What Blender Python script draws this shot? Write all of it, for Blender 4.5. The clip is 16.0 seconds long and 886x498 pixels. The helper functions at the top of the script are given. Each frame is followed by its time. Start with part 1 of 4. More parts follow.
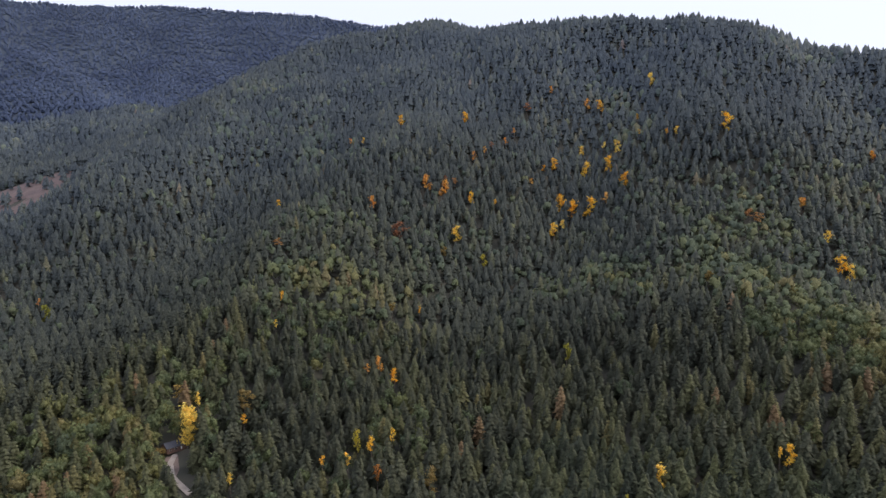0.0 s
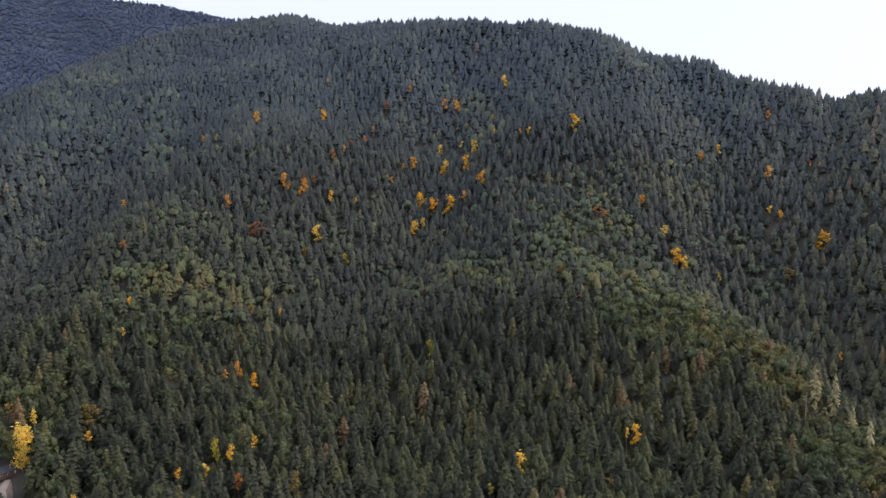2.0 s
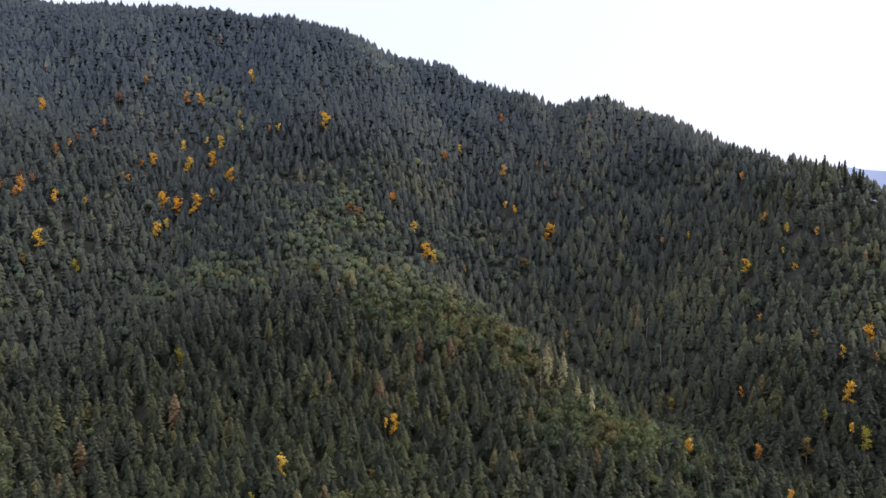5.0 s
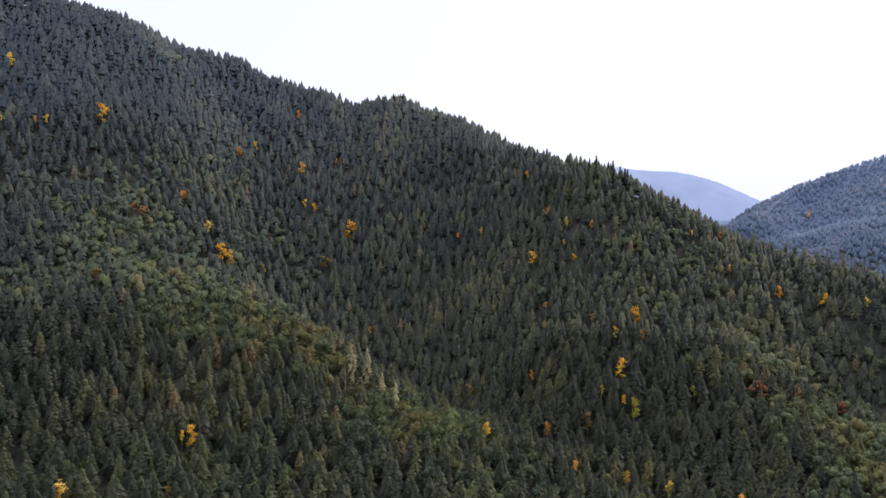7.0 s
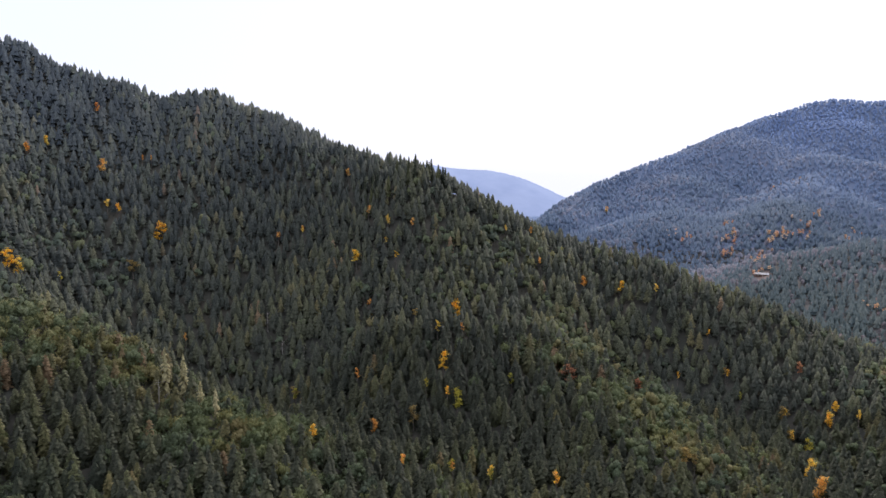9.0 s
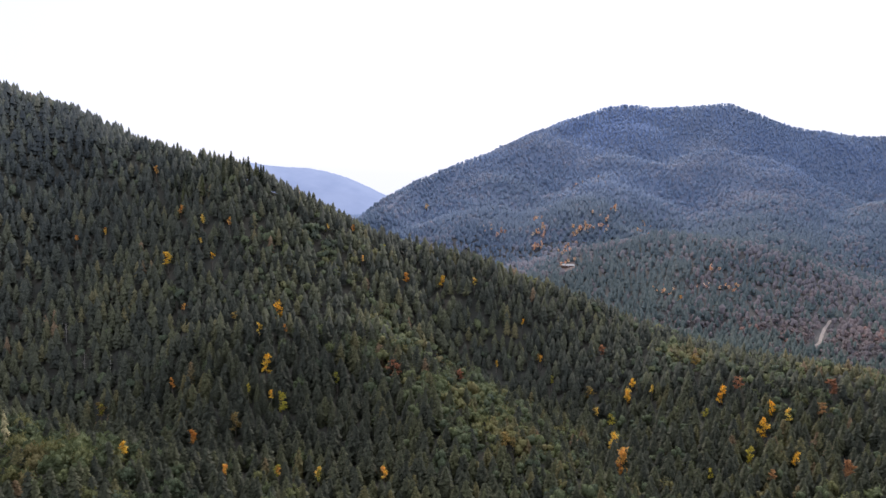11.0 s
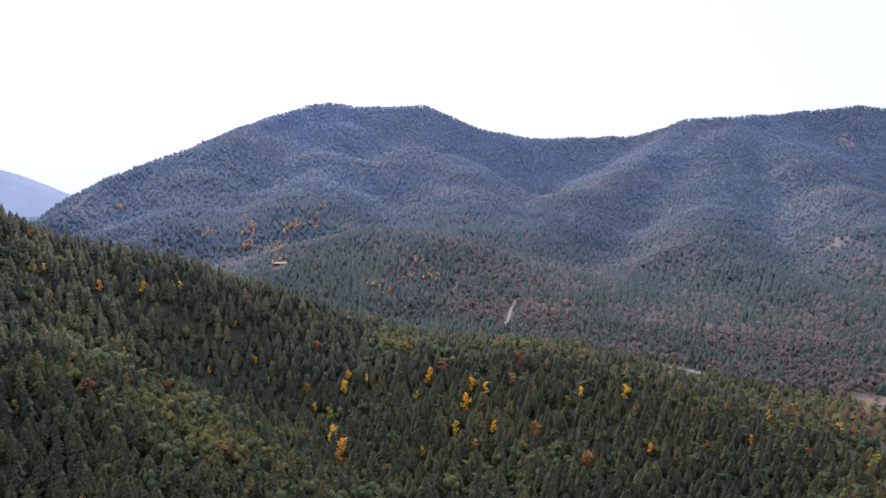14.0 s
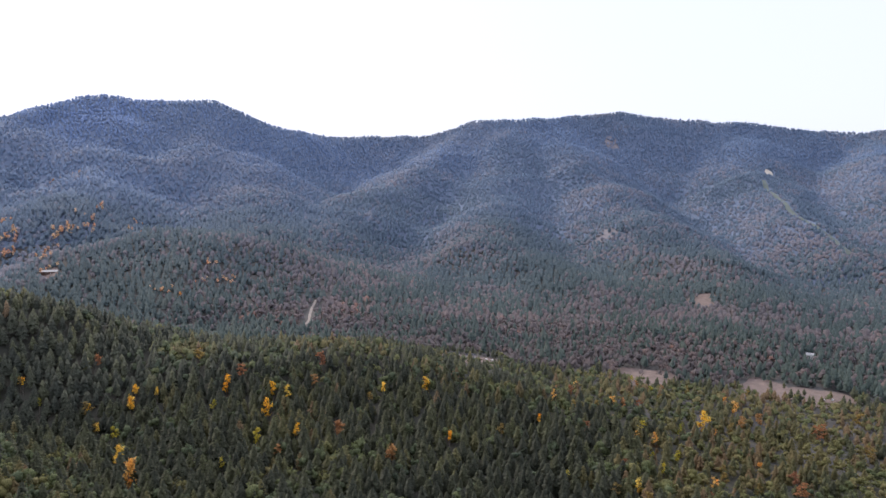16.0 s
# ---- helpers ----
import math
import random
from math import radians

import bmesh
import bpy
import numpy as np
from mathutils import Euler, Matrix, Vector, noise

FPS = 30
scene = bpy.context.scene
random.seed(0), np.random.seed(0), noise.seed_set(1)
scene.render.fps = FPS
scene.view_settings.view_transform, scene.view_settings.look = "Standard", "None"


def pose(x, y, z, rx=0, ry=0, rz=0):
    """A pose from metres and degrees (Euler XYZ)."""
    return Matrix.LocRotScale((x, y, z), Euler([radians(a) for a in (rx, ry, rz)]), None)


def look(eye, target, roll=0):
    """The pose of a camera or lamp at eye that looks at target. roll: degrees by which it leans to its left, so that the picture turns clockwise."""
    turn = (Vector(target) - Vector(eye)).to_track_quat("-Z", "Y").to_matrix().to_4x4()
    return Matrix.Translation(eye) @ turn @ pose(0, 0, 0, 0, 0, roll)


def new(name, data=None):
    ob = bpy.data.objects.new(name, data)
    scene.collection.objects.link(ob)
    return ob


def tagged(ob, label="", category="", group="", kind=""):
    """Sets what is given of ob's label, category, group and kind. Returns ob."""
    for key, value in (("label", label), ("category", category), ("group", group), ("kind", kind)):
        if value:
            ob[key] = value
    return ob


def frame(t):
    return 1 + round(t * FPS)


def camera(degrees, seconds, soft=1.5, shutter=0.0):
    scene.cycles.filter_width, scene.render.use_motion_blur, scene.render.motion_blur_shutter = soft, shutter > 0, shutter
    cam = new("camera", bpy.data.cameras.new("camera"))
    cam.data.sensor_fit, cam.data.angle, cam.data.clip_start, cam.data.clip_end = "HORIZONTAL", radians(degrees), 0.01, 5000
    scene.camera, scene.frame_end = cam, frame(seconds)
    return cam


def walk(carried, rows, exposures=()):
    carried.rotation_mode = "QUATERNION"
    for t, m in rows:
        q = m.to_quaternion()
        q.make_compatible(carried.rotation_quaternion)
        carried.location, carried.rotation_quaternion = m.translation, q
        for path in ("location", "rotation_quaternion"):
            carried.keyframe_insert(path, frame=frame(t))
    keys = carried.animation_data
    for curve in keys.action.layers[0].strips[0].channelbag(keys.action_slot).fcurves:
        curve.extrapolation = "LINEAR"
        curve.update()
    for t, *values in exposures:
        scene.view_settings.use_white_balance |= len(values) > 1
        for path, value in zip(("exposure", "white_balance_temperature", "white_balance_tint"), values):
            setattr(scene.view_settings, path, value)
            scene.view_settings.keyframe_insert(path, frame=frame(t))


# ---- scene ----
EYE = 250.0  # the drone hovers 250 m over the valley floor and turns to its right

cam = camera(63.72, 16.0, soft=1.5)
PATH = [
    (0.0, pose(0, 0, EYE, 84.40, -0.10, 0.00)),
    (0.5, pose(0, 0, EYE, 84.36, -0.12, -2.59)),
    (1.0, pose(0, 0, EYE, 84.35, -0.09, -5.47)),
    (1.5, pose(0, 0, EYE, 84.33, -0.12, -8.30)),
    (2.0, pose(0, 0, EYE, 84.31, -0.13, -11.14)),
    (2.5, pose(0, 0, EYE, 84.29, -0.13, -14.04)),
    (3.0, pose(0, 0, EYE, 84.27, -0.12, -17.16)),
    (3.5, pose(0, 0, EYE, 84.26, -0.14, -20.28)),
    (6.0, pose(0, 0, EYE, 84.12, -0.25, -38.60)),
    (6.5, pose(0, 0, EYE, 84.10, -0.31, -42.69)),
    (7.0, pose(0, 0, EYE, 84.08, -0.37, -46.69)),
    (7.5, pose(0, 0, EYE, 84.05, -0.37, -50.67)),
    (8.0, pose(0, 0, EYE, 84.06, -0.43, -54.98)),
    (8.5, pose(0, 0, EYE, 84.03, -0.43, -58.12)),
    (9.0, pose(0, 0, EYE, 84.03, -0.44, -60.94)),
    (11.5, pose(0, 0, EYE, 83.99, -0.56, -79.12)),
    (12.0, pose(0, 0, EYE, 83.99, -0.52, -83.02)),
    (12.5, pose(0, 0, EYE, 83.98, -0.56, -86.66)),
    (13.0, pose(0, 0, EYE, 83.97, -0.56, -90.01)),
    (13.5, pose(0, 0, EYE, 83.99, -0.64, -94.03)),
    (14.0, pose(0, 0, EYE, 83.98, -0.58, -98.18)),
    (14.5, pose(0, 0, EYE, 83.99, -0.64, -102.26)),
    (15.0, pose(0, 0, EYE, 84.03, -0.75, -106.34)),
    (15.5, pose(0, 0, EYE, 84.06, -0.75, -110.40)),
    (16.0, pose(0, 0, EYE, 84.04, -0.65, -114.31)),
]
walk(cam, PATH)

# ---------------------------------------------------------------- light
SUN_BEARING, SUN_HEIGHT = 82.0, 36.0

world = bpy.data.worlds.new("overcast_sky")
scene.world = world
world.use_nodes = True
wn, wl = world.node_tree.nodes, world.node_tree.links
bg = wn["Background"]
sky = wn.new("ShaderNodeTexSky")
sky.sky_type, sky.sun_disc = "NISHITA", False
sky.sun_elevation, sky.sun_rotation = radians(SUN_HEIGHT), radians(SUN_BEARING)
sky.air_density, sky.dust_density = 1.0, 3.0
veil = wn.new("ShaderNodeMix")
veil.data_type = "RGBA"
veil.inputs[0].default_value = 0.80          # thin, even cloud in front of the blue
veil.inputs[7].default_value = (10.7, 11.3, 13.8, 1)
wl.new(sky.outputs[0], veil.inputs[6])
wl.new(veil.outputs[2], bg.inputs[0])
bg.inputs[1].default_value = 0.10

sun = new("sun", bpy.data.lights.new("sun", "SUN"))
sun.data.energy, sun.data.angle, sun.data.color = 2.1, radians(16), (1.0, 0.92, 0.80)
b, e = radians(SUN_BEARING), radians(SUN_HEIGHT)
sun.matrix_world = look((0, 0, 900), (-math.sin(b) * math.cos(e), -math.cos(b) * math.cos(e), 900 - math.sin(e)))


# ---------------------------------------------------------------- materials
def material(name, rough=0.8):
    m = bpy.data.materials.new(name)
    m.use_nodes = True
    p = m.node_tree.nodes["Principled BSDF"]
    p.inputs["Roughness"].default_value = rough
    return m, m.node_tree.nodes, m.node_tree.links, p


def ramp(n, stops):
    r = n.new("ShaderNodeValToRGB")
    els = r.color_ramp.elements
    while len(els) < len(stops):
        els.new(0.5)
    for el, (at, c) in zip(els, stops):
        el.position, el.color = at, (*c, 1)
    return r


def foliage(name, stops, grain=1.6, patch=120.0, rough=0.75, source="tint", thin=0.0, contrast=0.5, hazed=None):
    """Leaf colour: each tree has a tint of its own, with fine grain and stand-wide drift over it."""
    m, n, l, p = material(name, rough)
    geo = n.new("ShaderNodeNewGeometry")
    fine = n.new("ShaderNodeTexNoise")
    fine.inputs["Scale"].default_value, fine.inputs["Detail"].default_value = 1 / grain, 3
    wide = n.new("ShaderNodeTexNoise")
    wide.inputs["Scale"].default_value, wide.inputs["Detail"].default_value = 1 / patch, 2
    for t in (fine, wide):
        l.new(geo.outputs["Position"], t.inputs["Vector"])
    if source == "tint":
        own = n.new("ShaderNodeAttribute")
        own.attribute_name = "tint"
        own_out = own.outputs["Fac"]
    else:
        own_out = n.new("ShaderNodeObjectInfo").outputs["Random"]
    a = n.new("ShaderNodeMath")
    a.operation = "MULTIPLY_ADD"
    a.inputs[1].default_value, a.inputs[2].default_value = 0.55, -0.27
    l.new(wide.outputs[0], a.inputs[0])
    s = n.new("ShaderNodeMath")
    s.operation = "ADD"
    l.new(own_out, s.inputs[0])
    l.new(a.outputs[0], s.inputs[1])
    c = ramp(n, stops)
    l.new(s.outputs[0], c.inputs[0])
    if hazed:
        # distance haze painted in: leaf colour mixes to a bluish one by each tree's value
        c2, share = ramp(n, hazed), n.new("ShaderNodeAttribute")
        share.attribute_name = "haze"
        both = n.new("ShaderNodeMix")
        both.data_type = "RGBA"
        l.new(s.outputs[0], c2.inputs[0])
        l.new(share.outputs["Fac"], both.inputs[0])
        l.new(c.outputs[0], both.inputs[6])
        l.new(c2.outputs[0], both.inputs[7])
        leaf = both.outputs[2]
    else:
        leaf = c.outputs[0]
    g = n.new("ShaderNodeMapRange")
    g.inputs[1].default_value, g.inputs[2].default_value = 0.3, 0.7
    g.inputs[3].default_value, g.inputs[4].default_value = 1 - contrast, 1 + contrast
    l.new(fine.outputs[0], g.inputs[0])
    x = n.new("ShaderNodeVectorMath")
    x.operation = "SCALE"
    l.new(leaf, x.inputs[0])
    l.new(g.outputs[0], x.inputs["Scale"])
    l.new(x.outputs[0], p.inputs["Base Color"])
    p.inputs["Specular IOR Level"].default_value = 0.25
    if thin:
        t = n.new("ShaderNodeBsdfTranslucent")
        mix = n.new("ShaderNodeMixShader")
        mix.inputs[0].default_value = thin
        l.new(x.outputs[0], t.inputs["Color"])
        l.new(p.outputs[0], mix.inputs[1])
        l.new(t.outputs[0], mix.inputs[2])
        l.new(mix.outputs[0], n["Material Output"].inputs["Surface"])
    return m


# Pale blue ends of the leaf colours, standing in for distance haze.
HAZEFIR = [(0.0, (0.195, 0.282, 0.481)), (0.5, (0.248, 0.344, 0.565)), (1.0, (0.306, 0.395, 0.592))]
HAZEOAK = [(0.0, (0.229, 0.313, 0.476)), (0.5, (0.288, 0.364, 0.518)), (1.0, (0.366, 0.400, 0.507))]
FIR = foliage("fir_needles", [(0.0, (0.046, 0.050, 0.033)), (0.4, (0.069, 0.073, 0.045)), (0.75, (0.108, 0.109, 0.050)), (0.95, (0.163, 0.138, 0.056)), (1.0, (0.200, 0.133, 0.069))], thin=0.18, hazed=HAZEFIR)
OAK = foliage("oak_and_madrone_leaves", [(0.0, (0.075, 0.093, 0.059)), (0.35, (0.106, 0.129, 0.069)), (0.65, (0.144, 0.163, 0.069)), (0.9, (0.201, 0.185, 0.069)), (1.0, (0.218, 0.184, 0.079))], grain=1.1, thin=0.3, hazed=HAZEOAK)
# Back-left hill: its dark blue is haze painted into the trees.
BACKHAZEFIR = foliage("haze_blued_back_fir", [(0.0, (0.046, 0.063, 0.113)), (0.5, (0.063, 0.085, 0.139)), (1.0, (0.096, 0.109, 0.148))], grain=6, patch=200, contrast=0.35)
# Valley trees: leaf colours greyed and lightened to paint in haze.
VALLEYFIR = foliage("hazy_grey_valley_fir", [(0.0, (0.075, 0.101, 0.087)), (0.5, (0.102, 0.134, 0.114)), (1.0, (0.148, 0.167, 0.130))], grain=3, contrast=0.22, thin=0.3, hazed=HAZEFIR)
VALLEYOAK = foliage("hazy_valley_oak_leaves", [(0.0, (0.138, 0.123, 0.125)), (0.5, (0.197, 0.161, 0.158)), (0.85, (0.263, 0.187, 0.171)), (1.0, (0.342, 0.180, 0.131))], grain=3, contrast=0.22, thin=0.3, hazed=HAZEOAK)
YELLOW = foliage("golden_maple_leaves", [(0.0, (0.892, 0.474, 0.048)), (0.5, (0.945, 0.618, 0.085)), (1.0, (0.924, 0.701, 0.171))], grain=1.4, source="object", thin=0.45)
ORANGE = foliage("orange_maple_leaves", [(0.0, (0.74, 0.32, 0.08)), (0.5, (0.82, 0.43, 0.10)), (1.0, (0.86, 0.54, 0.17))], grain=1.4, source="object", thin=0.45)
RUST = foliage("rust_oak_leaves", [(0.0, (0.338, 0.152, 0.085)), (0.5, (0.442, 0.208, 0.102)), (1.0, (0.520, 0.304, 0.119))], grain=1.4, source="object", thin=0.45)
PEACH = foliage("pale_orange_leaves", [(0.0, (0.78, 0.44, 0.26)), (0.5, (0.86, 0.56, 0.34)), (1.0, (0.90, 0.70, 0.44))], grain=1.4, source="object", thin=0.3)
LIME = foliage("yellow_green_leaves", [(0.0, (0.30, 0.29, 0.05)), (0.5, (0.46, 0.40, 0.06)), (1.0, (0.62, 0.50, 0.07))], grain=1.4, source="object", thin=0.45)
OCHRE = foliage("dull_ochre_leaves", [(0.0, (0.26, 0.19, 0.07)), (0.5, (0.34, 0.24, 0.08)), (1.0, (0.40, 0.28, 0.09))], grain=1.4, source="object", thin=0.45)
FIR_ONE = foliage("single_fir_needles", [(0.0, (0.042, 0.049, 0.032)), (0.5, (0.068, 0.076, 0.044)), (1.0, (0.113, 0.117, 0.052))], source="object", thin=0.18)
OAK_ONE = foliage("single_oak_leaves", [(0.0, (0.080, 0.098, 0.064)), (0.5, (0.118, 0.138, 0.072)), (1.0, (0.180, 0.172, 0.074))], source="object", thin=0.3)
LICHEN = foliage("lichen_grey_needles", [(0.0, (0.260, 0.227, 0.111)), (0.5, (0.338, 0.293, 0.143)), (1.0, (0.390, 0.338, 0.182))], source="object")


def surface(name, light, dark, size, rough=0.9, bump=0.0):
    """A plain material with two scales of mottling."""
    m, n, l, p = material(name, rough)
    geo = n.new("ShaderNodeNewGeometry")
    a, b = n.new("ShaderNodeTexNoise"), n.new("ShaderNodeTexNoise")
    a.inputs["Scale"].default_value, a.inputs["Detail"].default_value = 1 / size, 6
    b.inputs["Scale"].default_value, b.inputs["Detail"].default_value = 6 / size, 4
    mix = n.new("ShaderNodeMath")
    mix.operation = "MULTIPLY_ADD"
    mix.inputs[1].default_value = 0.4
    for t in (a, b):
        l.new(geo.outputs["Position"], t.inputs["Vector"])
    sc = n.new("ShaderNodeMath")
    sc.operation = "MULTIPLY"
    sc.inputs[1].default_value = 0.6
    l.new(a.outputs[0], sc.inputs[0])
    l.new(b.outputs[0], mix.inputs[0])
    l.new(sc.outputs[0], mix.inputs[2])
    c = ramp(n, [(0.35, dark), (0.65, light)])
    l.new(mix.outputs[0], c.inputs[0])
    l.new(c.outputs[0], p.inputs["Base Color"])
    if bump:
        k = n.new("ShaderNodeBump")
        k.inputs["Strength"].default_value, k.inputs["Distance"].default_value = 0.6, bump
        l.new(b.outputs[0], k.inputs["Height"])
        l.new(k.outputs[0], p.inputs["Normal"])
    return m


BARK = surface("grey_brown_bark", (0.20, 0.165, 0.13), (0.10, 0.08, 0.065), 1.5)
DEADWOOD = surface("bleached_dead_wood", (0.42, 0.38, 0.33), (0.28, 0.25, 0.22), 1.0)
DRYGRASS = surface("dry_autumn_grass", (0.265, 0.190, 0.165), (0.15, 0.110, 0.095), 9.0, bump=0.3)
LOGGED = surface("logged_brown_slope", (0.215, 0.145, 0.130), (0.110, 0.082, 0.075), 10.0)
CUTGRASS = surface("pale_green_cleared_grass", (0.165, 0.190, 0.165), (0.125, 0.150, 0.135), 18.0)
GRAVEL = surface("pale_gravel", (0.42, 0.36, 0.31), (0.30, 0.25, 0.22), 5.0, bump=0.05)
PALEDIRT = surface("pale_bare_dirt", (0.62, 0.55, 0.46), (0.42, 0.36, 0.30), 9.0)
SHINGLE = surface("dark_roof_shingles", (0.085, 0.085, 0.10), (0.05, 0.05, 0.06), 1.2, bump=0.03)
TIN = surface("pale_metal_roofing", (0.50, 0.49, 0.50), (0.36, 0.36, 0.38), 4.0, rough=0.45)
REDBOARD = surface("brown_board_siding", (0.17, 0.10, 0.075), (0.11, 0.065, 0.05), 2.0)
WHITEBOARD = surface("white_painted_siding", (0.80, 0.79, 0.76), (0.66, 0.65, 0.63), 2.0)
WINDOWGLASS = surface("dark_window_glass", (0.03, 0.035, 0.04), (0.02, 0.022, 0.025), 2.0, rough=0.12)
RUBBER = surface("black_tyre_rubber", (0.03, 0.03, 0.03), (0.02, 0.02, 0.02), 0.5)


def soil():
    m, n, l, p = material("forest_floor", 0.95)
    geo = n.new("ShaderNodeNewGeometry")
    t = n.new("ShaderNodeTexNoise")
    t.inputs["Scale"].default_value, t.inputs["Detail"].default_value = 0.03, 8
    l.new(geo.outputs["Position"], t.inputs["Vector"])
    c = ramp(n, [(0.3, (0.044, 0.046, 0.036)), (0.55, (0.068, 0.064, 0.048)), (0.75, (0.100, 0.085, 0.062))])
    l.new(t.outputs[0], c.inputs[0])
    l.new(c.outputs[0], p.inputs["Base Color"])
    return m


SOIL = soil()
# Far ground blued to go with the woods: haze put into its colour.
HAZEGROUND = surface("haze_blued_hill_ground", (0.159, 0.200, 0.289), (0.127, 0.166, 0.244), 60.0)
BACKHAZEGROUND = surface("dim_haze_hill_ground", (0.066, 0.084, 0.112), (0.050, 0.066, 0.092), 60.0)
FLOOR = surface("brown_valley_floor", (0.140, 0.126, 0.118), (0.095, 0.090, 0.086), 25.0)
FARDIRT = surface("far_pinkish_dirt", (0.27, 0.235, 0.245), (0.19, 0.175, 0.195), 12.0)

# ---------------------------------------------------------------- the lie of the land
# Ridges and spurs: bearing in degrees clockwise from the first look, distance from the drone, height of the crest; then how steep the flanks fall.
RIDGES = {
    "back_left": (0.55, [(-50, 2900, 860), (-31, 3000, 855), (-26.8, 3000, 876), (-21, 3000, 893), (-10, 2800, 850), (-4.6, 2700, 792), (3, 2700, 700)]),
    "back_left_spur": (0.50, [(-31, 2950, 850), (-31.3, 2650, 680), (-28, 2250, 540), (-24.5, 1900, 400), (-24, 1600, 250)]),
    "back_right_spur": (0.50, [(-18, 2900, 870), (-19.5, 2400, 610), (-22, 2000, 450)]),
    "main_crest": (0.72, [(-4.6, 2000, 636), (-1.1, 1850, 620), (5.1, 1700, 588), (9.9, 1600, 578), (13.7, 1600, 568), (20.2, 1500, 538),
                          (24.2, 1450, 505), (30.1, 1420, 448), (36.7, 1380, 386), (39.4, 1370, 358), (42.9, 1350, 371), (46.5, 1300, 336),
                          (51.9, 1180, 280), (56.3, 1080, 254), (60, 1015, 236), (61.9, 1000, 221), (65.2, 985, 198), (69.3, 970, 160),
                          (74, 950, 136), (78.4, 930, 119), (82, 920, 105), (86.6, 905, 85), (90.7, 890, 60), (94.4, 870, 36)]),
    "left_spur": (0.50, [(-1, 1850, 612), (-8.1, 1850, 582), (-13.3, 1650, 464), (-16.7, 1500, 384), (-19.6, 1380, 305), (-26, 1150, 170), (-31, 1000, 90)]),
    "low_left_spur": (0.42, [(-4, 1300, 340), (-9.6, 1000, 200), (-14, 800, 122), (-21, 720, 82), (-27, 660, 45)]),
    "great_spur": (0.46, [(11, 1560, 545), (13, 1350, 356), (16.5, 1050, 228), (21.6, 850, 146), (27.8, 780, 116), (32.3, 730, 92), (38.8, 680, 60), (47, 570, 34)]),
    "east_spur": (0.46, [(58, 1060, 240), (60.9, 880, 122), (66.3, 760, 72), (72.7, 680, 46), (79.4, 580, 26)]),
    "knoll": (0.30, [(86, 870, 46), (93, 830, 44), (100, 805, 50), (105, 790, 52), (110, 770, 47), (114.5, 750, 31), (119.9, 720, 8), (125, 690, 4)]),
    "far_range": (0.70, [(64, 1750, 23), (69.3, 2000, 133), (74, 2300, 225), (81.9, 2600, 375), (84.8, 2850, 463), (88.7, 2900, 511), (96.2, 3000, 513),
                         (102.4, 3100, 421), (105.1, 3200, 408), (112.4, 3300, 416), (117.3, 3300, 481), (127.7, 3400, 533), (136.3, 3600, 489),
                         (143.6, 3800, 459), (150, 3950, 487), (165, 4000, 480), (200, 3200, 420), (240, 2800, 450), (280, 2700, 560), (310, 2900, 860)]),
    "far_nose": (0.52, [(89.6, 2900, 505), (89.6, 2500, 311), (88.7, 2200, 233), (86.5, 2000, 185), (84, 1850, 60)]),
    "far_shoulder": (0.54, [(96.2, 3000, 508), (96.3, 2600, 336), (99, 2200, 203), (99.9, 1800, 112)]),
    "far_left_shoulder": (0.54, [(82.9, 2650, 388), (80.2, 2300, 247), (78.4, 2000, 152), (79, 1800, 60)]),
    "far_hill": (0.34, [(89.7, 1650, 79), (93.3, 1550, 121), (96.4, 1500, 118), (99.1, 1400, 86), (101, 1300, 20)]),
    "far_left_spur": (0.58, [(117.2, 3300, 478), (113.7, 2900, 324), (110.5, 2600, 233), (106.9, 2200, 146), (104.3, 1900, 107), (102.5, 1650, 40)]),
    "far_mid_spur": (0.58, [(119.5, 3300, 485), (119.5, 2700, 258), (118.7, 2200, 152), (117.8, 1800, 82), (121, 1650, 57), (126.4, 1450, 26)]),
    "far_right_spur": (0.58, [(124, 3400, 500), (125.3, 2800, 283), (127.9, 2400, 196), (131.4, 1950, 110), (135.2, 1650, 60), (138, 1400, 18)]),
    "far_end_spur": (0.58, [(136.3, 3600, 486), (138.3, 2900, 268), (141.5, 2200, 124), (144.1, 1900, 64)]),
    "far_last_spur": (0.58, [(146, 3900, 468), (146.5, 2600, 198), (149, 1800, 60)]),
}


# Stream gullies between the spurs: depth and half-breadth, then bearing and distance down the bed.
GULLIES = [
    (38, 75, [(13, 1420), (11, 1200), (9.5, 1000), (6, 880), (1, 780), (-4, 690), (-8, 610)]),
    (46, 80, [(29, 1300), (32, 1080), (35.5, 930), (40, 830), (46, 730), (52, 650), (58, 580)]),
    (20, 60, [(71, 930), (76, 830), (82, 735), (88, 650), (92, 570)]),
    (26, 70, [(-14, 1250), (-17, 1080), (-20, 930), (-24, 800)]),
]


def plan(bearing, distance):
    return distance * math.sin(radians(bearing)), distance * math.cos(radians(bearing))


def wobble(x, y, size, seed):
    """Smooth random heights between -1 and 1 on a lattice of that size."""
    u, v = x / size + 37.1 * seed, y / size - 11.7 * seed
    i, j = np.floor(u), np.floor(v)
    fu, fv = u - i, v - j
    fu, fv = fu * fu * (3 - 2 * fu), fv * fv * (3 - 2 * fv)

    def corner(a, b):
        s = np.sin(a * 127.1 + b * 311.7 + seed * 74.7) * 43758.5453
        return 2 * (s - np.floor(s)) - 1

    return (corner(i, j) * (1 - fu) + corner(i + 1, j) * fu) * (1 - fv) + (corner(i, j + 1) * (1 - fu) + corner(i + 1, j + 1) * fu) * fv


